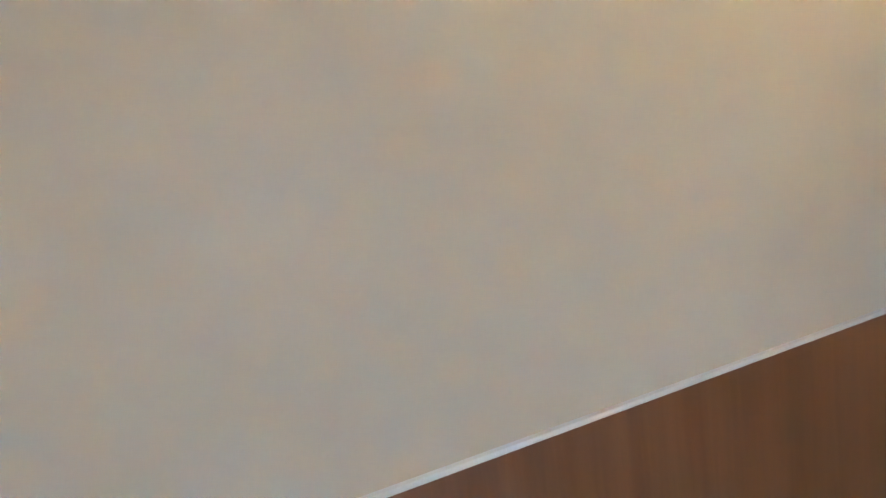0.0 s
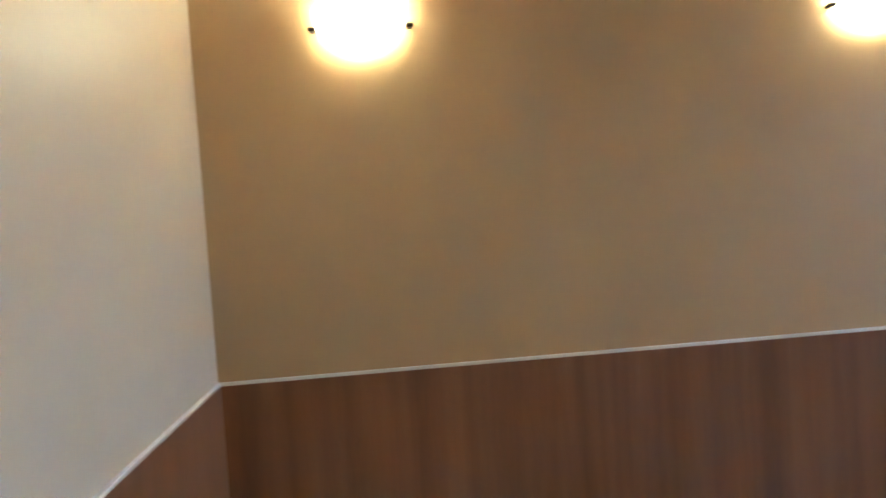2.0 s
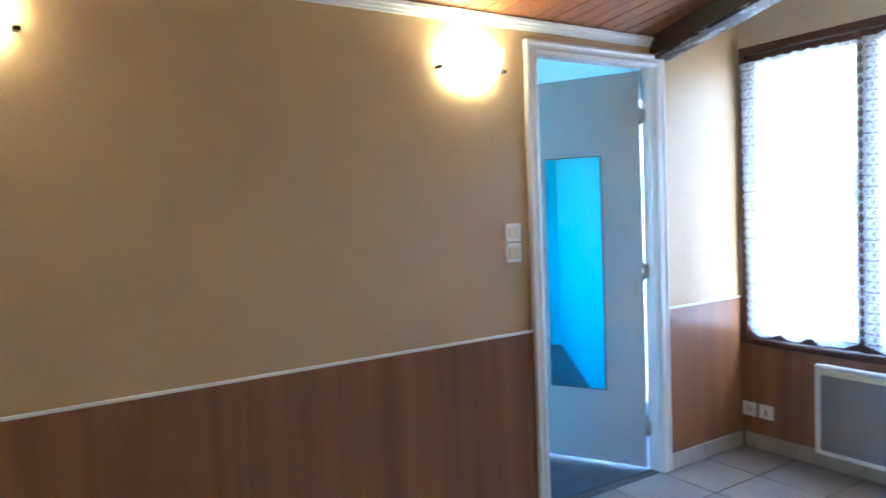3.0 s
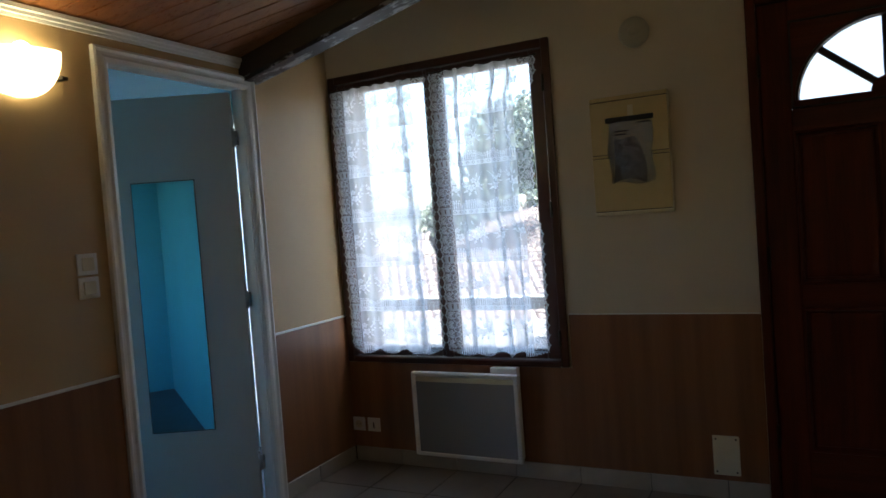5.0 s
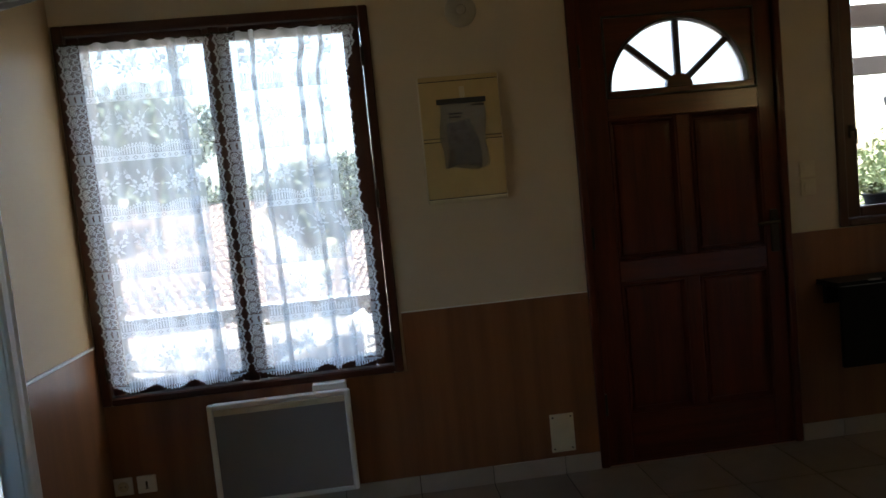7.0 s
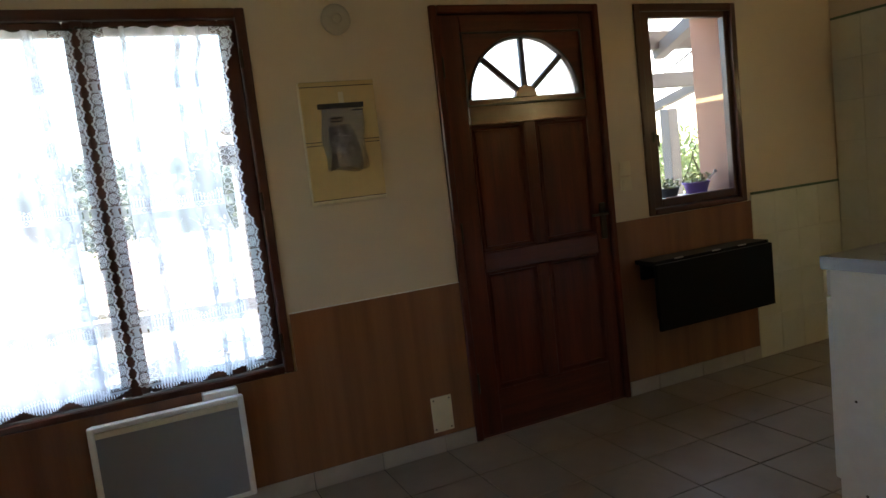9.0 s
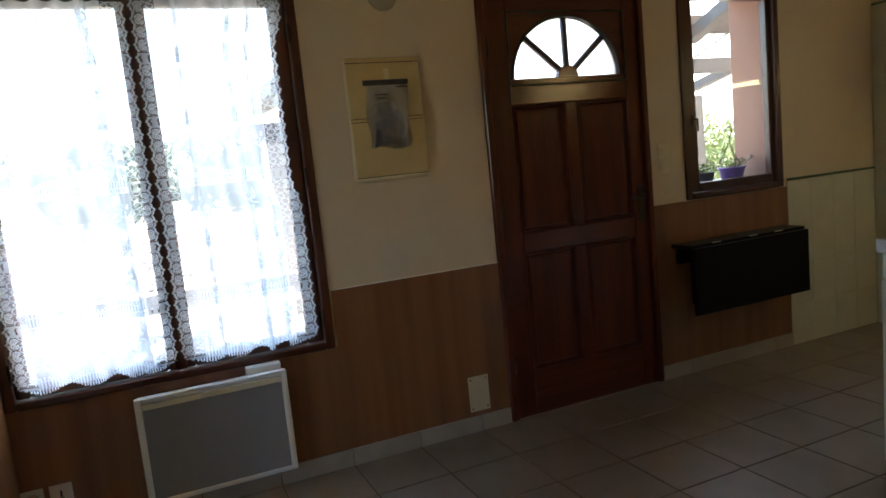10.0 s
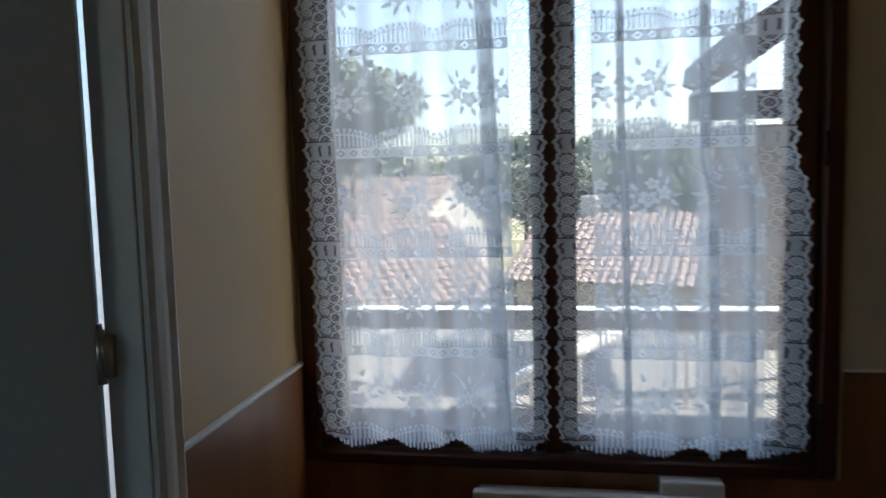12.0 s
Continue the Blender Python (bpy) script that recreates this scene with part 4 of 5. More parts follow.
# ---- wall fittings ----
def sconce(y, x_wall=0.0, out=1, glow=LAMP, bulb=BULB, label="lit half-bowl opal glass wall lamp with dark clips"):
    """A half bowl of opal glass, open at the top, clipped before a wall plate with a bulb; out is the way that the wall faces."""
    z = 2.030
    ob = thing("wall_lamp", (x_wall, y, z), label, "wall lamp", "wall lamps")
    def put(bm):
        for v in bm.verts:
            v.co.x = x_wall + out * v.co.x
        bmesh.ops.recalc_face_normals(bm, faces=bm.faces)
        return bm
    part("base_plate", put(box(0.001, 0.020, y - 0.045, y + 0.045, z - 0.09, z + 0.01, 0.006, 2)), PLASTIC, ob)
    half, drop, deep = 0.154, 0.165, 0.085
    bm = bmesh.new()
    rows = []
    for j in range(17):
        t = j / 16
        w = half * (1 - t ** 2.3) ** 0.5 if t < 1 else 0.004
        row = []
        for i in range(25):
            a = math.pi * i / 24
            x = 0.012 + deep * math.sin(a) ** 0.8 * (1 - 0.75 * t ** 2)
            row.append(bm.verts.new((x, y - w * math.cos(a), z - drop * t - 0.012 * math.cos(a) * (1 - t))))
        rows.append(row)
    for a, b in zip(rows, rows[1:]):
        for i in range(24):
            bm.faces.new((a[i], a[i + 1], b[i + 1], b[i]))
    bmesh.ops.solidify(bm, geom=bm.faces[:], thickness=0.004)
    part("shade", put(bm), glow, ob, "glowing opal glass", True)
    part("bulb", put(lathe([(0.0, -0.055), (0.012, -0.055), (0.014, -0.030), (0.026, -0.012), (0.030, 0.004), (0.024, 0.020), (0.010, 0.029), (0.0, 0.031)], (0.046, y, z - 0.006), 20)), bulb, ob, "bright bulb", True)
    for s in (-1, 1):
        a, b = sorted((y + s * 0.144, y + s * 0.164))
        bm = box(0.001, 0.036, a, b, z - 0.082, z - 0.070, 0.002)
        cylinder((0.034, y + s * 0.146, z - 0.076), (0.034, y + s * 0.168, z - 0.076), 0.007, bm=bm)
        part("clip", put(bm), BRONZE, ob, "small dark clip")


sconce(-1.812)
sconce(-3.556)
sconce(-3.600, X_EAST, -1, LAMP_BRIGHT, BULB_BRIGHT)


def strip_light():
    """A warm tube added on the kitchen wall, itself unseen, mirrored in the small window."""
    x, z = X_EAST - 0.012, 1.725
    ob = thing("strip_light", (x, -1.1, z - 0.03), "unseen lit tube lamp added on the tiled kitchen wall", "wall lamp")
    part("base", box(x - 0.035, x - 0.0005, -1.44, -0.72, z - 0.030, z + 0.030, 0.006, 2), PLASTIC, ob)
    part("tube", cylinder((x - 0.052, -1.42, z), (x - 0.052, -0.74, z), 0.016, n=14), TUBE, ob, "glowing tube", True)
    for y in (-1.43, -0.73):
        part("end_cap", box(x - 0.072, x - 0.034, y - 0.010, y + 0.010, z - 0.020, z + 0.020, 0.004, 2), PLASTIC, ob)


strip_light()


def plate(name, center, normal, w, h, label, category, kind_of, body=PLASTIC):
    """A switch or socket plate of plastic on a wall; normal 'x' or '-y'."""
    cx, cy, cz = center
    ob = thing(name, center, label, category)
    def place(a0, a1, d0, d1, b0, b1, r):
        if normal == "x":
            return box(cx + d0, cx + d1, cy + a0, cy + a1, cz + b0, cz + b1, r, 2)
        return box(cx + a0, cx + a1, cy - d1, cy - d0, cz + b0, cz + b1, r, 2)
    part("plate", place(-w / 2, w / 2, 0.0005, 0.009, -h / 2, h / 2, 0.003), body, ob)
    if kind_of == "switch":
        part("rocker", place(-w * 0.3, w * 0.3, 0.008, 0.014, -h * 0.3, h * 0.3, 0.002), PLASTIC_OLD, ob)
    elif kind_of == "socket":
        bm = bmesh.new()
        part("socket_face", lathe([(0.0, -0.0095), (0.017, -0.0095), (0.021, -0.012), (0.023, -0.009), (0.0, -0.008)], center, 20, "y"), PLASTIC_OLD, ob, smooth=True)
        for s in (-0.0095, 0.0095):
            part("hole", cylinder((cx + s, cy - 0.0085, cz), (cx + s, cy - 0.0112, cz), 0.0025, n=8), DARK_LINE, ob)
    else:
        part("slot", place(-0.004, 0.004, 0.008, 0.0105, -0.014, 0.014, 0.0005), DARK_LINE, ob)
        part("slot", place(-0.008, 0.008, 0.008, 0.0104, -0.020, -0.016, 0.0005), DARK_LINE, ob)
    return ob


plate("light_switch", (0.0, -1.612, 1.278), "x", 0.082, 0.080, "white square light switch on the cream wall", "switch", "switch")
plate("light_switch", (0.0, -1.612, 1.190), "x", 0.082, 0.080, "white square light switch under another switch", "switch", "switch")
plate("light_switch", (3.300, 0.0, 1.302), "-y", 0.076, 0.078, "cream square light switch beside the entrance door", "switch", "switch", PLASTIC_OLD)
plate("light_switch", (3.300, 0.0, 1.216), "-y", 0.076, 0.078, "cream square light switch beside the entrance door", "switch", "switch", PLASTIC_OLD)
plate("power_socket", (0.052, -0.0095, 0.214), "-y", 0.080, 0.078, "white round-pin power socket on the wainscot", "socket", "socket")
plate("phone_socket", (0.152, -0.0095, 0.214), "-y", 0.082, 0.078, "white telephone socket on the wainscot", "socket", "phone")


def fuse_panel():
    ob = thing("fuse_box", (1.69, 0.0, 1.31), "cream fuse box cover with a plastic bag taped on", "fuse box")
    x0, x1, z0, z1 = 1.508, 1.868, 1.308, 1.864
    part("housing", box(x0, x1, -0.030, -0.0005, z0, z1, 0.008, 2), PLASTIC_OLD, ob, "cream plastic housing")
    part("cover", box(x0 + 0.004, x1 - 0.004, -0.038, -0.029, z0 + 0.022, 1.576, 0.004, 2), PANEL_CREAM, ob, "yellowed cream door")
    part("cover", box(x0 + 0.004, x1 - 0.004, -0.038, -0.029, 1.594, z1 - 0.026, 0.004, 2), PANEL_CREAM, ob, "yellowed cream door")
    part("strip", box(x0 + 0.004, x1 - 0.004, -0.037, -0.029, 1.579, 1.591, 0.002), PANEL_CREAM, ob)
    part("strip", box(x0 + 0.004, x1 - 0.004, -0.036, -0.029, z1 - 0.0225, z1 - 0.003, 0.003), PANEL_CREAM, ob)
    part("strip", box(x0 + 0.004, x1 - 0.004, -0.036, -0.029, z0 + 0.003, z0 + 0.0185, 0.003), PLASTIC_OLD, ob)
    for z in (1.5775, 1.5925, z1 - 0.0242, z0 + 0.0203):
        part("gap", box(x0 + 0.005, x1 - 0.005, -0.0315, -0.0295, z - 0.0016, z + 0.0016), DARK_LINE, ob)


fuse_panel()


def plastic_bag():
    ob = thing("plastic_bag", (1.69, -0.037, 1.45), "clear plastic bag of papers taped to the fuse box", "plastic bag")
    random.seed(21)
    nx, nz = 48, 64
    for layer, depth in (("film", 0.020), ("film", 0.004)):
        bm = bmesh.new()
        g = []
        for j in range(nz + 1):
            row = []
            for i in range(nx + 1):
                s, t = i / nx, j / nz
                x = 1.590 + 0.205 * s + 0.006 * math.sin(t * 9 + s)
                z = 1.452 + 0.300 * t + 0.008 * math.sin(s * 7)
                puff = math.sin(math.pi * s) ** 0.6 * math.sin(math.pi * min(1, t * 1.02)) ** 0.6
                crease = sum(abs(noise.noise((s * f, t * f * 1.3, depth * 50 + f))) / f ** 0.8 for f in (4, 9, 19))
                y = -0.037 - depth * puff - 0.055 * puff * crease
                row.append(bm.verts.new((x, y, z)))
            g.append(row)
        for a, b in zip(g, g[1:]):
            for i in range(nx):
                bm.faces.new((a[i], a[i + 1], b[i + 1], b[i]))
        part("film", bm, FILM, ob)
    part("header", box(1.583, 1.802, -0.043, -0.0375, 1.738, 1.762, 0.002), POT_DARK, ob, "dark header strip of the bag")
    part("tape", box(1.688, 1.712, -0.0395, -0.0365, 1.745, 1.812, 0.001), PLASTIC_OLD, ob, "strip of pale tape")
    # a creased leaflet inside, blotched with dark print
    bm = bmesh.new()
    g = []
    for j in range(13):
        row = []
        for i in range(11):
            s, t = i / 10, j / 12
            x = 1.606 + (0.150 - 0.05 * t * t) * s + 0.022 * t + 0.006 * math.sin(t * 5)
            z = 1.470 + 0.185 * t - 0.022 * (s - 0.4) ** 2 * (1 - t) * 4 + 0.012 * s
            y = -0.046 - 0.010 * abs(noise.noise((s * 3.2, t * 4.1, 7.0)))
            row.append(bm.verts.new((x, y, z)))
        g.append(row)
    for a, b in zip(g, g[1:]):
        for i in range(10):
            bm.faces.new((a[i], a[i + 1], b[i + 1], b[i]))
    bmesh.ops.solidify(bm, geom=bm.faces[:], thickness=0.0012)
    part("paper", bm, GREY_PAPER, ob, "folded grey leaflet")
    for x, z, r in ((1.648, 1.598, 0.011), (1.690, 1.606, 0.006), (1.700, 1.598, 0.005), (1.712, 1.602, 0.008), (1.726, 1.598, 0.006), (1.738, 1.607, 0.005), (1.656, 1.576, 0.007), (1.696, 1.548, 0.004)):
        n = 9
        pts = [(x + r * random.uniform(0.4, 1.3) * math.cos(6.283 * k / n), z + r * random.uniform(0.3, 0.9) * math.sin(6.283 * k / n)) for k in range(n)]
        part("print_blot", prism(pts, 0.0008, lambda p, q, d: (p, -0.0588 - d, q)), DARK_LINE, ob)
    for x0, x1, z in ((1.630, 1.690, 1.690), (1.630, 1.680, 1.675), (1.735, 1.790, 1.722)):
        part("printed_line", box(x0, x1, -0.0640, -0.0632, z, z + 0.006), DARK_LINE, ob)


plastic_bag()
bm = lathe([(0.0, -0.032), (0.030, -0.032), (0.052, -0.028), (0.066, -0.018), (0.070, -0.010), (0.070, -0.0005), (0.0, -0.0005)], (1.732, 0.0, 2.142), 36, "y")
det = thing("smoke_detector", (1.732, 0.0, 2.142), "round white smoke detector above the fuse box", "smoke detector")
part("body", bm, DETECTOR, det, smooth=True)
part("cap", lathe([(0.0, -0.037), (0.018, -0.036), (0.022, -0.032), (0.0, -0.031)], (1.732, 0.0, 2.142), 24, "y"), DETECTOR, det, smooth=True)

bl = thing("blanking_plate", (2.025, -0.0095, 0.106), "cream blanking plate screwed to the wainscot", "cover plate")
part("plate", box(1.969, 2.082, -0.013, -0.0095, 0.106, 0.287, 0.002), PLASTIC_OLD, bl)
for x in (1.983, 2.068):
    for z in (0.122, 0.271):
        part("screw", lathe([(0.0, -0.0155), (0.004, -0.015), (0.0045, -0.0125), (0.0, -0.012)], (x, 0, z), 10, "y"), BRONZE, bl)


def radiator():
    ob = thing("electric_radiator", (0.77, -0.05, 0.09), "white electric panel radiator with grey perforated front", "radiator")
    x0, x1, z0, z1 = 0.462, 1.076, 0.092, 0.546
    f = 0.026
    part("body", box(x0 + 0.01, x1 - 0.01, -0.070, -0.022, z0 + 0.01, z1 - 0.008, 0.006, 2), ENAMEL, ob)
    part("front_frame", box(x0, x0 + f, -0.094, -0.060, z0, z1, 0.008, 2), ENAMEL, ob)
    part("front_frame", box(x1 - f, x1, -0.094, -0.060, z0, z1, 0.008, 2), ENAMEL, ob)
    part("front_frame", box(x0 + f - 0.004, x1 - f + 0.004, -0.093, -0.060, z0, z0 + f * 0.8, 0.006, 2), ENAMEL, ob)
    part("top_cover", box(x0 + f - 0.004, x1 - f + 0.004, -0.0935, -0.060, z1 - 0.024, z1, 0.008, 2), ENAMEL, ob)
    part("outlet_strip", box(x0 + f, x1 - f, -0.088, -0.060, z1 - 0.052, z1 - 0.026, 0.003), PLASTIC_OLD, ob, "cream strip under the top edge")
    part("grille", box(x0 + f, x1 - f, -0.086, -0.072, z0 + f * 0.8, z1 - 0.052, 0.001), PERFORATED, ob, "grey perforated metal sheet")
    part("control_box", box(0.914, 1.062, -0.058, -0.0105, 0.500, 0.574, 0.006, 2), ENAMEL, ob, "white control box behind the top edge")
    for x in (0.56, 0.98):
        part("bracket", box(x - 0.012, x + 0.012, -0.024, -0.0095, 0.14, 0.48, 0.002), METAL, ob)


radiator()


def fold_table():
    ob = thing("folding_wall_table", (3.75, 0.0, 0.39), "black-brown folded drop-leaf table fixed to the wall", "table")
    x0, x1 = 3.310, 4.192
    part("shelf", box(x0, x1, -0.165, -0.0095, 0.752, 0.776, 0.003, 2), BLACK_TOP, ob)
    part("leaf", box(x0, x1, -0.190, -0.168, 0.388, 0.760, 0.003, 2), BLACK_TOP, ob)
    part("wall_batten", box(x0 + 0.03, x1 - 0.03, -0.040, -0.0095, 0.66, 0.751, 0.002), BLACK_TOP, ob)
    part("support", box(x0 + 0.10, x0 + 0.125, -0.160, -0.042, 0.42, 0.735, 0.003), BLACK_TOP, ob)
    part("support", box(x1 - 0.125, x1 - 0.10, -0.160, -0.042, 0.42, 0.735, 0.003), BLACK_TOP, ob)
    for x in (x0 + 0.18, (x0 + x1) / 2 + 0.02, x1 - 0.22):
        bm = cylinder((x - 0.03, -0.168, 0.776), (x + 0.03, -0.168, 0.776), 0.004, n=10)
        part("hinge", bm, METAL, ob, "bright metal hinge")


fold_table()


def sink_unit():
    ob = thing("sink_cabinet", (3.55, -1.8, 0.0), "white kitchen base cabinet with open side panel", "cabinet")
    x0, x1, y1, y0 = 2.940, 4.14, -1.500, -2.10
    part("side_panel", box(x0, x0 + 0.018, y0, y1, 0.028, 0.905, 0.001), CABINET_WHITE, ob)
    part("side_panel", box(x1 - 0.018, x1, y0, y1, 0.028, 0.905, 0.001), CABINET_WHITE, ob)
    part("bottom_panel", box(x0 + 0.018, x1 - 0.018, y0, y1, 0.10, 0.118), CABINET_WHITE, ob)
    part("back_panel", box(x0 + 0.018, x1 - 0.018, y0, y0 + 0.008, 0.10, 0.905), CABINET_WHITE, ob)
    part("plinth", box(x0 + 0.018, x1 - 0.018, y1 - 0.06, y1 - 0.044, 0.0, 0.098), CABINET_WHITE, ob)
    for k in range(2):
        a = x0 + 0.002 + k * 0.6
        door = part("cabinet_door", box(a, a + 0.595, y1 + 0.002, y1 + 0.020, 0.13, 0.80, 0.002), CABINET_WHITE, ob)
        hx = a + (0.54 if k == 0 else 0.055)
        bm = cylinder((hx, y1 + 0.045, 0.62), (hx, y1 + 0.045, 0.74), 0.005, n=10)
        for z in (0.63, 0.73):
            cylinder((hx, y1 + 0.02, z), (hx, y1 + 0.045, z), 0.004, n=8, bm=bm)
        part("handle", bm, METAL, door, "metal bar handle")
    part("fascia", box(x0 + 0.002, x1 - 0.002, y1 + 0.001, y1 + 0.016, 0.81, 0.90, 0.002), CABINET_WHITE, ob)
    for y, z in ((-1.575, 0.44), (-1.60, 0.10)):
        part("screw_hole", lathe([(0.0, -0.0015), (0.005, -0.001), (0.005, 0.0005), (0.0, 0.001)], (x0, y, z), 10, "x"), BRONZE, ob)
    for x in (x0 + 0.03, x1 - 0.03):
        for y in (y0 + 0.04, y1 - 0.03):
            part("foot", cylinder((x, y, 0.0), (x, y, 0.10), 0.014, n=12), POT_DARK, ob)
    top = thing("steel_sink", (3.55, -1.8, 0.905), "stainless steel sink top on the white cabinet", "sink")
    zt = 0.950
    bm = bmesh.new()
    X0, X1, Y0, Y1 = x0 - 0.010, x1 + 0.01, y0, y1 + 0.030
    # rim, deck with a bowl let in
    bx0, bx1, by0, by1 = 3.60, 4.02, -2.0, -1.60
    for a, b, c, d in ((X0, bx0, Y0, Y1), (bx1, X1, Y0, Y1), (bx0, bx1, Y0, by0), (bx0, bx1, by1, Y1)):
        box(a, b, c, d, zt - 0.006, zt, bm=bm)
    part("deck", bm, STEEL, top)
    bm = box(X0, X0 + 0.006, Y0, Y1, 0.905, zt - 0.0065, 0.001)
    box(X1 - 0.006, X1, Y0, Y1, 0.905, zt - 0.0065, 0.001, bm=bm)
    box(X0 + 0.006, X1 - 0.006, Y1 - 0.006, Y1, 0.905, zt - 0.0065, 0.001, bm=bm)
    part("rim", bm, STEEL, top)
    bm = bmesh.new()
    for a, b, c, d, e, f in ((bx0, bx1, by0, by0 + 0.003, zt - 0.16, zt - 0.007), (bx0, bx1, by1 - 0.003, by1, zt - 0.16, zt - 0.007), (bx0, bx0 + 0.003, by0, by1, zt - 0.16, zt - 0.007), (bx1 - 0.003, bx1, by0, by1, zt - 0.16, zt - 0.007), (bx0, bx1, by0, by1, zt - 0.163, zt - 0.16)):
        box(a, b, c, d, e, f, bm=bm)
    part("bowl", bm, STEEL, top)
    for k in range(6):
        x = 3.03 + k * 0.085
        part("drain_rib", box(x, x + 0.014, -2.0, -1.62, zt + 0.0005, zt + 0.004, 0.0015), STEEL, top)


sink_unit()


# ---- outside ----
def ground():
    """One sheet: the terrace before the house, then a slope that falls away to the plain and its far hills."""
    bm = bmesh.new()
    ys = [-40, -5, 0.36, 2, 4, 5.5, 7, 9, 12, 16, 20, 26, 34, 45, 60, 90, 140, 220, 400, 900, 2500]
    xs = [-2500, -900, -400, -200, -100, -60, -40, -25, -15, -8, -4, 0, 4, 8, 15, 25, 40, 60, 100, 200, 400, 900, 2500]
    def height(x, y):
        if y <= 5.5:
            return -0.16
        f = min(1.0, (y - 5.5) / 16)
        h = -0.16 - 5.5 * (f * f * (3 - 2 * f))
        if y > 150:
            h += 0.006 * (y - 150) ** 0.9 * (0.7 + 0.5 * math.sin(x * 0.004 + 1.0))
        return h
    g = [[bm.verts.new((x, y, height(x, y))) for x in xs] for y in ys]
    for a, b in zip(g, g[1:]):
        for i in range(len(xs) - 1):
            bm.faces.new((a[i], a[i + 1], b[i + 1], b[i]))
    tagged(new("ground", mesh_of("ground", bm, ground_material())), "dry ground falling away below the house", "ground", kind="structure")
    tagged(new("terrace", mesh_of("terrace", box(-5.0, 9.0, 0.362, 5.4, -0.155, -0.03, 0.01), CONCRETE)), "pale sunlit concrete terrace", "terrace", kind="structure")


ground()
sill_a = box(0.012, 1.323, 0.10, 0.40, 0.5755, 0.590, 0.004)
tagged(new("window_sill", mesh_of("window_sill", sill_a, CONCRETE)), "pale concrete outer window sill", "sill", kind="structure")
tagged(new("window_sill", mesh_of("window_sill", box(3.44, 4.225, 0.10, 0.40, 1.02, 1.076, 0.006), CONCRETE)), "pale concrete outer window sill", "sill", kind="structure")


for x0, x1 in ((WIN[0] + 0.001, WIN[0] + 0.012), (WIN[1] - 0.012, WIN[1] - 0.001)):
    tagged(new("window_reveal", mesh_of("window_reveal", box(x0, x1, 0.106, 0.362, 0.591, WIN[3] - 0.001, 0.002), RENDER_PALE)), "pale plastered side of the window opening", "reveal", kind="structure")


def guard_rail():
    ob = thing("guard_rail", (-0.4, 0.95, -0.03), "pale blue-grey painted terrace guard rail", "railing")
    part("top_rail", box(-3.4, 1.95, 0.925, 0.985, 0.735, 0.822, 0.008), RAIL_PAINT, ob)
    for x in (-3.36, -2.0, 1.90):
        part("post", box(x - 0.03, x + 0.03, 0.93, 0.98, -0.03, 0.735, 0.004), RAIL_PAINT, ob)
    part("cable", cylinder((-1.9, 0.955, 0.72), (0.62, 0.955, 0.42), 0.006, n=8), RAIL_PAINT, ob)
    part("cable", cylinder((0.62, 0.955, 0.42), (1.88, 0.955, 0.62), 0.006, n=8), RAIL_PAINT, ob)


guard_rail()


def stair_rail():
    ob = thing("stair_handrail", (0.6, 2.3, -0.03), "sloping white handrail of the garden steps", "handrail")
    p, q = Vector((0.10, 2.3, -0.02)), Vector((1.12, 2.3, 0.49))
    part("handrail", cylinder(p, q, 0.040, n=14), WHITE_RAIL, ob, smooth=True)
    for k in range(4):
        c = p + (q - p) * (0.16 + 0.27 * k)
        part("post", cylinder((c.x, c.y, -0.03), c, 0.014, n=10), WHITE_RAIL, ob, smooth=True)


stair_rail()


def pergola(name, posts, y_rows, x0, x1, z_at, rafters, label):
    ob = thing(name, (posts[0][0], posts[0][1], -0.03), label, "pergola")
    for x, y in posts:
        part("post", box(x - 0.07, x + 0.07, y - 0.07, y + 0.07, -0.03, z_at(y) - 0.04, 0.006), GREY_WOOD_V, ob)
    for y in y_rows:
        z = z_at(y)
        part("purlin", box(x0, x1, y - 0.05, y + 0.05, z - 0.09, z + 0.05, 0.006), GREY_WOOD, ob)
    for x in rafters:
        a, b = y_rows[0] - 0.5, y_rows[-1] + 0.25
        bm = prism([(a, z_at(a) + 0.05), (b, z_at(b) + 0.05), (b, z_at(b) + 0.17), (a, z_at(a) + 0.17)], 0.09, lambda p, q, d: (x - 0.045 + d, p, q))
        part("rafter", bm, GREY_WOOD, ob)
    return ob


PERG = lambda y: 2.60 - 0.25 * y
perg = pergola("pergola", [(6.42, 3.0), (9.6, 3.0)], [1.33, 2.2], 3.1, 10.0, PERG, [], "weathered grey timber pergola over the terrace")
for p, q, w in (((4.86, 1.38, 2.15), (4.70, 0.62, 2.36), 0.05), ((6.10, 3.02, 1.79), (6.17, 2.16, 2.00), 0.045)):
    p, q = Vector(p), Vector(q)
    bm = box(-w, w, -w, w, 0.0, (q - p).length, 0.005)
    turn = (q - p).to_track_quat("Z", "Y")
    for v in bm.verts:
        v.co = p + turn @ v.co
    part("rafter", bm, GREY_WOOD, perg)
part("cable", cylinder((5.94, 2.6, 2.10), (5.25, 1.30, 2.20), 0.010, n=8), GREY_WOOD, perg)
# stand-in pieces for a neighbouring house; the beam is its dark eave underside
neighbour = thing("garden_shelter", (2.0, 2.6, -0.03), "stand-in edge of a neighbouring house with posts, dark eave and pale wall", "shelter")
part("post", box(1.555, 1.605, 2.60, 2.66, -0.03, 1.64, 0.004), WHITE_RAIL, neighbour, "white painted post")
part("post", box(3.30, 3.42, 2.60, 2.72, -0.03, 1.64, 0.004), GREY_WOOD_V, neighbour)
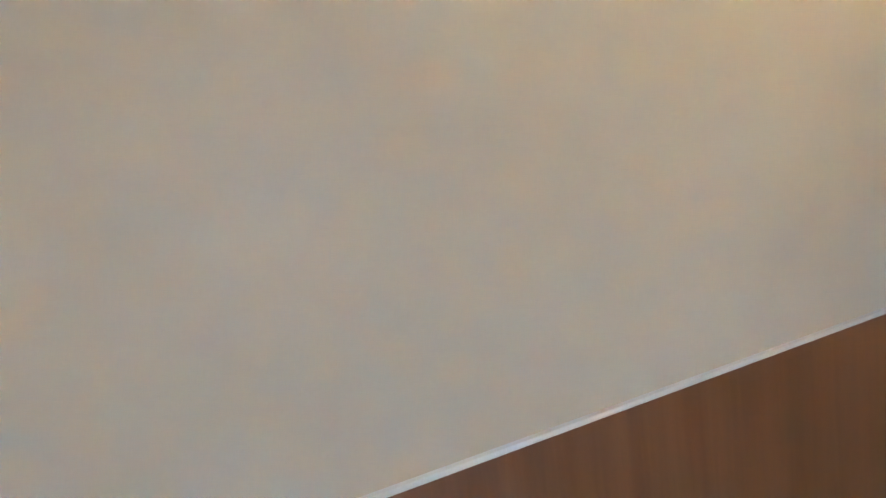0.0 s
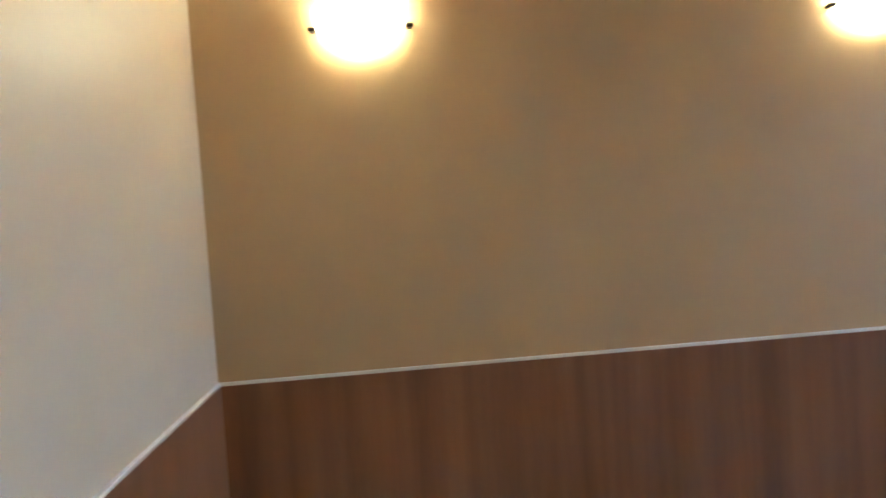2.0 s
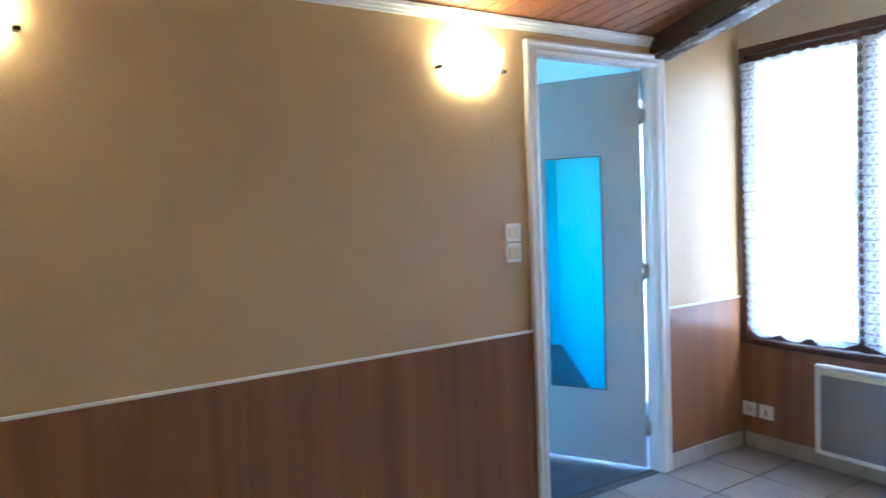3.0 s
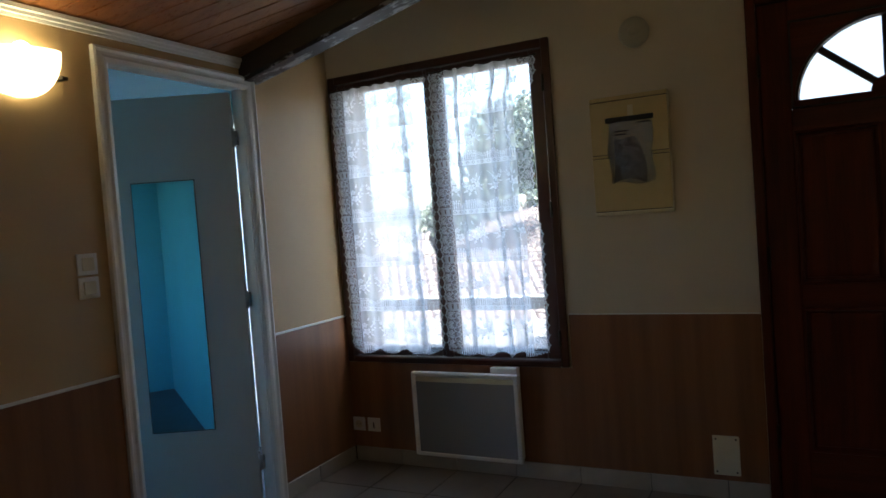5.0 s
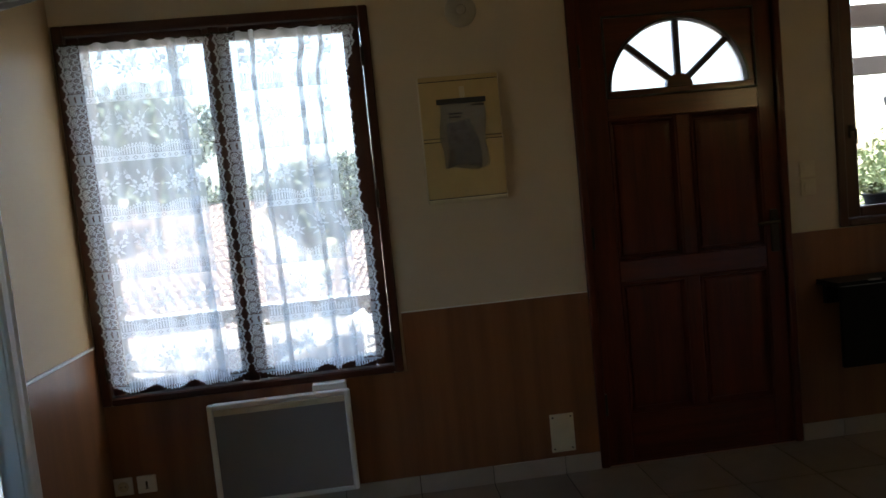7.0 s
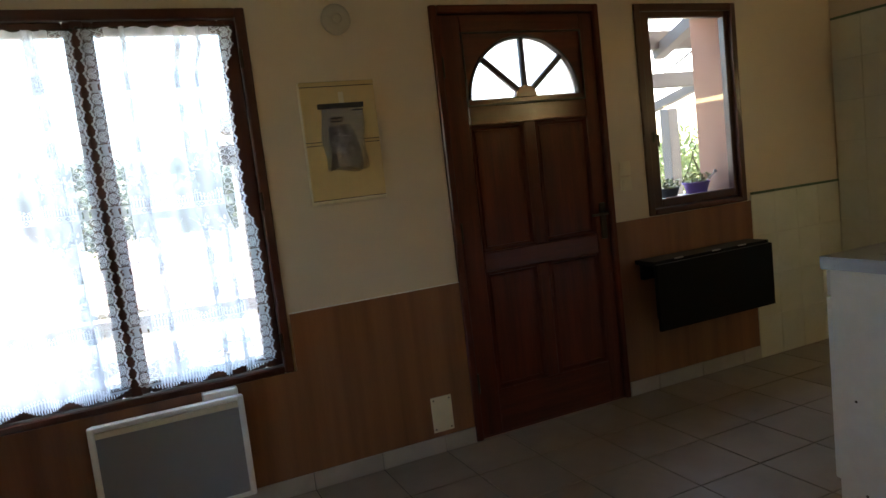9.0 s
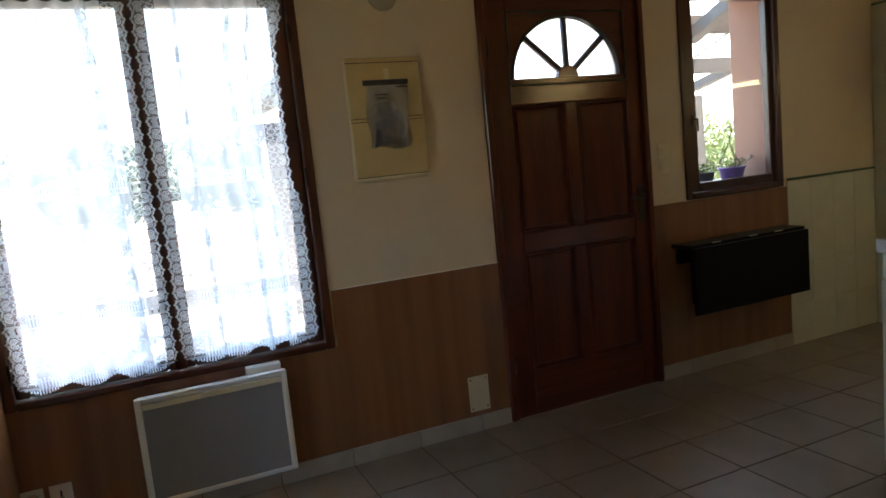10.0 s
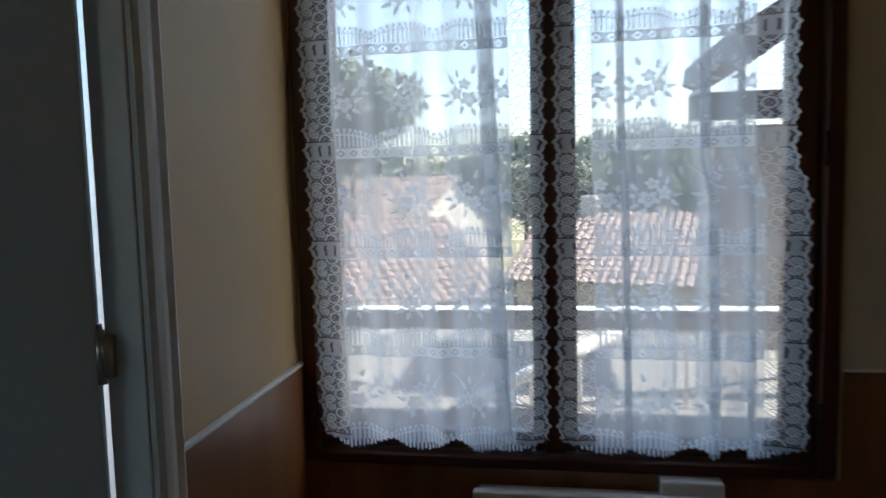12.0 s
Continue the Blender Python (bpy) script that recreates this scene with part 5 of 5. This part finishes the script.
part("beam", box(1.48, 3.5, 2.56, 2.70, 1.645, 1.80, 0.006), BEAM, neighbour)
part("roof", prism([(1.69, 2.03), (1.71, 2.16), (2.7, 2.76), (3.6, 2.76), (3.6, 2.58), (2.72, 2.58), (1.82, 1.97)], 1.5, lambda a, b, d: (a, 2.6 + d, b)), BEAM, neighbour, "dark sloping roof edge")
part("wall", box(1.80, 3.5, 3.90, 4.0, -0.03, 1.70, 0.01), RENDER_PALE, neighbour, "pale rendered back wall")
fence = thing("picket_fence", (1.45, 2.40, -0.03), "low white picket fence by the steps", "fence")
for x in (1.36, 1.425, 1.49, 1.62, 1.74):
    part("picket", box(x - 0.012, x + 0.012, 2.388, 2.412, -0.03, 0.52, 0.003), WHITE_RAIL, fence)
part("rail", box(1.32, 1.80, 2.413, 2.435, 0.40, 0.44, 0.003), WHITE_RAIL, fence)


def pot(name, center, r, h, material, label, plant_seed, hook=False):
    x, y, z = center
    ob = thing(name, center, label, "flower pot")
    part("pot", lathe([(0.0, 0.0), (r * 0.72, 0.0), (r * 0.75, 0.004), (r * 0.96, h * 0.86), (r * 1.04, h * 0.87), (r * 1.04, h), (r * 0.95, h), (r * 0.9, h * 0.86), (0.0, h * 0.84)], center, 28), material, ob, smooth=True)
    part("soil", lathe([(0.0, h * 0.85), (r * 0.9, h * 0.86), (r * 0.88, h * 0.9), (0.0, h * 0.95)], center, 20), SOIL, ob)
    random.seed(plant_seed)
    bm = bmesh.new()
    for k in range(150):
        a, d = random.uniform(0, 6.283), r * 1.05 * math.sqrt(random.random())
        c = Vector((x + d * math.cos(a), y + d * math.sin(a), z + h * 0.92 + random.uniform(0, 0.055)))
        q = Euler((random.uniform(-1, 1), random.uniform(-1, 1), a)).to_matrix()
        s = random.uniform(0.008, 0.017)
        vs = [bm.verts.new(c + q @ Vector(v) * s) for v in ((0, -0.5, 0), (0.9, 0, 0.25), (0, 0.5, 0), (-0.9, 0, 0.2))]
        bm.faces.new(vs)
    part("plant", bm, LEAF, ob, "low green leaves")
    if hook:
        top = Vector((x - 0.01, y, z + 0.235))
        for k in range(3):
            a = 2.1 * k + 0.4
            part("hanger", cylinder((x + r * math.cos(a), y + r * math.sin(a), z + h), top, 0.0028, n=6), BRONZE, ob)
        bm = bmesh.new()
        last = top
        for i in range(1, 17):
            a = -math.pi / 2 + math.pi * 1.5 * i / 16
            nxt = top + Vector((0.026 * math.cos(a) * min(1, i / 5), 0, 0.052 + 0.030 * math.sin(a) + 0.012))
            cylinder(last, nxt, 0.0042, n=6, bm=bm)
            last = nxt
        part("hook", bm, BRONZE, ob, "dark wire hook")



pot("flower_pot", (4.035, 0.22, 1.0765), 0.082, 0.078, PURPLE, "purple plastic hanging pot with small green plants", 4, True)
pot("flower_pot", (3.835, 0.25, 1.0765), 0.066, 0.062, POT_DARK, "dark grey plastic pot with sparse plants", 6)
stake = thing("metal_hook", (4.19, 0.30, 1.17), "thin metal hook fixed to the window reveal", "hook")
bm = cylinder((4.214, 0.22, 1.205), (4.06, 0.20, 1.135), 0.004, n=8)
lathe([(0.004, -0.003), (0.012, -0.003), (0.012, 0.003), (0.004, 0.003)], (4.196, 0.215, 1.205), 14, "y", bm)
part("rod", bm, METAL, stake)


def tree(name, base, height, crown, material, label, seed, n=2600, size=0.16, spread=0.8, trunk_r=0.18, flat=0.6):
    """A tapered trunk with limbs and a crown of many small leaf clumps in uneven groups."""
    random.seed(seed)
    x, y, z = base
    ob = thing(name, base, label, "tree")
    top = Vector((x + random.uniform(-0.3, 0.3), y, z + height - crown * 0.5))
    bm = cylinder((x, y, z), top, trunk_r, trunk_r * 0.45, 10)
    hubs = []
    for k in range(13):
        a = k * 2.4 + random.random()
        d = crown * spread * math.sqrt((k + 0.5) / 13)
        hubs.append(Vector((x + d * math.cos(a), y + d * math.sin(a), z + height - crown * flat * (0.35 + 0.9 * (d / crown) ** 2) + random.uniform(-0.12, 0.12) * crown)))
        cylinder(top - Vector((0, 0, random.uniform(0, height * 0.2))), hubs[-1], trunk_r * 0.3, trunk_r * 0.08, 6, bm=bm)
    part("trunk", bm, BARK, ob)
    verts, faces = [], []
    for k in range(n):
        c = random.choice(hubs)
        r = crown * 0.42
        o = Vector((random.gauss(0, 1), random.gauss(0, 1), random.gauss(0, 0.62)))
        o = o.normalized() * r * random.random() ** 0.45 * Vector((1, 1, flat)).length / 1.6
        o.z *= flat
        q = Euler((random.uniform(0, 6.3), random.uniform(0, 6.3), random.uniform(0, 6.3))).to_matrix()
        s = size * random.uniform(0.5, 1.2)
        b = len(verts)
        verts += [c + o + q @ Vector(v) * s for v in ((-1, -0.35, 0), (0.1, -0.5, 0.25), (1, 0, 0), (0.1, 0.5, 0.25))]
        faces.append((b, b + 1, b + 2, b + 3))
    me = bpy.data.meshes.new("crown")
    me.from_pydata([v - Vector(base) for v in verts], [], faces)
    me.materials.append(material)
    cr = new("crown", me)
    cr.parent = ob
    return ob


tree("pine_tree", (-7.2, 25.0, -5.6), 12.0, 3.4, PINE, "broad dark green umbrella pine beyond the houses", 2, 9000, 0.2, trunk_r=0.22, flat=0.85)
tree("tree", (-0.6, 33.0, -5.6), 9.2, 3.4, LEAF_HAZED, "green tree behind the roofs, haze put into its colour", 5, 3600, 0.24)
tree("tree", (5.0, 38.0, -5.6), 10.0, 4.2, LEAF_HAZED, "green tree behind the roofs, haze put into its colour", 7, 3600, 0.26)
tree("tree", (-14.0, 36.0, -5.6), 9.6, 4.0, LEAF_HAZED, "green tree behind the roofs, haze put into its colour", 8, 3200, 0.26)
tree("tree", (14.0, 40.0, -5.6), 9.0, 4.5, LEAF_HAZED, "green tree behind the roofs, haze put into its colour", 11, 3200, 0.28)
far = tree("tree", (-3.5, 44.0, -5.6), 9.5, 5.0, LEAF_HAZED, "green tree behind the roofs, haze put into its colour", 17, 3600, 0.34, trunk_r=0.25, flat=0.9)
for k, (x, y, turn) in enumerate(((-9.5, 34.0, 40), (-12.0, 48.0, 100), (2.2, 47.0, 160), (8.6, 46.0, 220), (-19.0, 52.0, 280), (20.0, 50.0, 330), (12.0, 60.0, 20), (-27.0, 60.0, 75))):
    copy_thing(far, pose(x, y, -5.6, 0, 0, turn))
tree("shrub", (8.6, 5.6, -0.6), 2.3, 1.15, LEAF, "bright green garden shrub below the pergola", 12, 3000, 0.055, trunk_r=0.05, flat=0.9)
tree("shrub", (11.2, 6.6, -0.9), 2.6, 1.5, LEAF, "bright green garden shrub below the pergola", 13, 3200, 0.065, trunk_r=0.05, flat=0.9)
tree("shrub", (6.9, 6.4, -0.8), 1.9, 0.95, LEAF, "bright green garden shrub below the pergola", 14, 2400, 0.055, trunk_r=0.05, flat=0.9)


def house(x0, x1, y0, y1, z0, eave, ridge, turn, label, seed):
    ob = thing("house", ((x0 + x1) / 2, (y0 + y1) / 2, z0), label, "house")
    part("wall", box(x0, x1, y0, y1, z0, eave), RENDER_PALE, ob)
    ym = (y0 + y1) / 2
    o = 0.45
    bm = bmesh.new()
    random.seed(seed)
    cols = int((x1 - x0 + 2 * o) / 0.30)
    rows = 14
    for side in (0, 1):
        ye = y0 - o if side == 0 else y1 + o
        for c in range(cols):
            xa = x0 - o + c * 0.30
            for r in range(rows):
                f0, f1 = r / rows, (r + 1.15) / rows
                j = random.uniform(-0.012, 0.012)
                pts = []
                for f, lift in ((f0, 0.035), (f1, 0.0)):
                    yy, zz = ye + (ym - ye) * f, eave + (ridge - eave) * f + lift + j
                    pts.append([(xa, yy, zz), (xa + 0.075, yy, zz + 0.06), (xa + 0.15, yy, zz + 0.075), (xa + 0.225, yy, zz + 0.06), (xa + 0.30, yy, zz)])
                va = [[bm.verts.new(p) for p in row] for row in pts]
                for i in range(4):
                    bm.faces.new((va[0][i], va[0][i + 1], va[1][i + 1], va[1][i]))
    me = bpy.data.meshes.new("roof")
    bmesh.ops.translate(bm, verts=bm.verts[:], vec=-ORIGIN[ob])
    bm.to_mesh(me)
    bm.free()
    me.materials.append(ROOF_TILE)
    roof = new("roof", me)
    roof.parent = ob
    tagged(roof, "clay pantile roof")
    ORIGIN[roof] = ORIGIN[ob]
    part("gable", prism([(y0, eave - 0.02), (y1, eave - 0.02), (ym, ridge - 0.06)], x1 - x0, lambda a, b, d: (x0 + d, a, b)), RENDER_PALE, ob)
    part("chimney", box(x0 + 1.2, x0 + 1.8, ym - 0.3, ym + 0.3, ridge - 0.6, ridge + 0.7, 0.02), RENDER_PALE, roof)
    for k in range(3):
        wx = x0 + (x1 - x0) * (0.2 + 0.3 * k)
        part("window", box(wx - 0.5, wx + 0.5, y0 - 0.03, y0 + 0.02, eave - 1.7, eave - 0.5, 0.01), DARK_LINE, ob, "dark window")
    ob.rotation_euler.z = radians(turn)


house(-11.5, -2.5, 15.0, 23.0, -5.6, -1.9, 0.2, 32, "pale house with a pinkish clay tile roof down the slope", 31)
house(-12.0, -3.0, 25.0, 33.0, -5.6, -0.9, 1.7, -24, "pale house with a pinkish clay tile roof down the slope", 34)
house(0.5, 8.5, 21.0, 29.0, -5.6, -2.0, 0.1, -18, "pale house with a clay tile roof down the slope", 32)
house(-26.0, -15.0, 24.0, 32.0, -5.6, -1.8, 0.8, 12, "pale house with a clay tile roof down the slope", 33)

# ---- tiles, laid last ----
TILE_MESH = {}


def tile_mesh(w, d, h, material):
    key = (round(w, 4), round(d, 4), h, material.name)
    if key not in TILE_MESH:
        bm = bmesh.new()
        c = min(0.0016, h * 0.4)
        low = [bm.verts.new((x, y, 0)) for x, y in ((-w / 2, -d / 2), (w / 2, -d / 2), (w / 2, d / 2), (-w / 2, d / 2))]
        mid = [bm.verts.new((v.co.x, v.co.y, h - c)) for v in low]
        top = [bm.verts.new((v.co.x - math.copysign(c, v.co.x), v.co.y - math.copysign(c, v.co.y), h)) for v in low]
        for a, b in ((low, mid), (mid, top)):
            for i in range(4):
                bm.faces.new((a[i], a[(i + 1) % 4], b[(i + 1) % 4], b[i]))
        bm.faces.new(top)
        TILE_MESH[key] = mesh_of("tile", bm, material)
    return TILE_MESH[key]


def lay(parent, name, material, u0, u1, v0, v1, su, sv, ou, ov, joint, h, place):
    """Tiles of su by sv over a field, cut at its edges; place(u, v) gives the pose."""
    k = math.floor((u0 - ou) / su)
    while ou + k * su < u1 - 1e-6:
        a, b = max(u0, ou + k * su), min(u1, ou + (k + 1) * su)
        j = math.floor((v0 - ov) / sv)
        while ov + j * sv < v1 - 1e-6:
            c, d = max(v0, ov + j * sv), min(v1, ov + (j + 1) * sv)
            if b - a > 0.015 and d - c > 0.015:
                ob = new(name, tile_mesh(b - a - joint, d - c - joint, h, material))
                ob.matrix_basis = place((a + b) / 2, (c + d) / 2)
                ob.parent = parent
            j += 1
        k += 1


random.seed(77)
lay(floor, "tile", FLOOR_TILE, 0.0, X_EAST, Y_SOUTH, 0.0, 0.34, 0.34, -0.013, -0.022, 0.006, 0.0065, lambda u, v: pose(u, v, -0.0062 + random.uniform(0, 0.0004)))

skirt = tagged(new("baseboard", mesh_of("baseboard", box(0.012, DOOR[0] - 0.002, -0.0112, -0.0092, 0.0, 0.083), GROUT)), "pale ceramic skirting tiles", "skirting", kind="structure")
lay(skirt, "tile", SKIRT_TILE, 0.022, DOOR[0] - 0.002, 0.0, 0.085, 0.34, 0.085, -0.013, 0.0, 0.004, 0.008, lambda u, v: pose(u, -0.0112, v, 90))
skirt2 = tagged(new("baseboard", mesh_of("baseboard", box(DOOR[1] + 0.002, 4.243, -0.0112, -0.0092, 0.0, 0.083), GROUT)), "pale ceramic skirting tiles", "skirting", kind="structure")
lay(skirt2, "tile", SKIRT_TILE, DOOR[1] + 0.002, 4.243, 0.0, 0.085, 0.34, 0.085, 0.01, 0.0, 0.004, 0.008, lambda u, v: pose(u, -0.0112, v, 90))
skirt3 = tagged(new("baseboard", mesh_of("baseboard", box(0.0102, 0.0122, -0.634, -0.012, 0.0, 0.083), GROUT)), "pale ceramic skirting tiles", "skirting", kind="structure")
lay(skirt3, "tile", SKIRT_TILE, -0.634, -0.012, 0.0, 0.085, 0.34, 0.085, -0.022, 0.0, 0.004, 0.008, lambda u, v: pose(0.0122, u, v, 90, 0, 90))

back1 = tagged(new("wall_tiles_north", mesh_of("wall_tiles_north", box(4.246, X_EAST, -0.006, -0.0015, 0.0, 1.046), GROUT_PALE)), "pale green glazed wall tiles with a dark border", "wall tiles", kind="structure")
lay(back1, "tile", WALL_TILE, 4.246, X_EAST - 0.012, 0.0, 1.040, 0.20, 0.26, 4.246, 0.0, 0.002, 0.006, lambda u, v: pose(u, -0.006, v, 90))
lay(back1, "border_tile", BORDER_TILE, 4.246, X_EAST - 0.012, 1.040, 1.056, 0.20, 0.016, 4.246, 1.040, 0.001, 0.009, lambda u, v: pose(u, -0.006, v, 90))
back2 = tagged(new("wall_tiles_east", mesh_of("wall_tiles_east", box(X_EAST - 0.006, X_EAST - 0.0015, -2.4, -0.012, 0.0, 2.09), GROUT_PALE)), "pale green glazed wall tiles with a dark border", "wall tiles", kind="structure")
lay(back2, "tile", WALL_TILE, -2.4, -0.012, 0.0, 2.08, 0.20, 0.26, -0.012, 0.0, 0.002, 0.006, lambda u, v: pose(X_EAST - 0.006, u, v, 90, 0, -90))
lay(back2, "border_tile", BORDER_TILE, -2.4, -0.012, 2.08, 2.096, 0.20, 0.016, -0.012, 2.08, 0.001, 0.009, lambda u, v: pose(X_EAST - 0.006, u, v, 90, 0, -90))
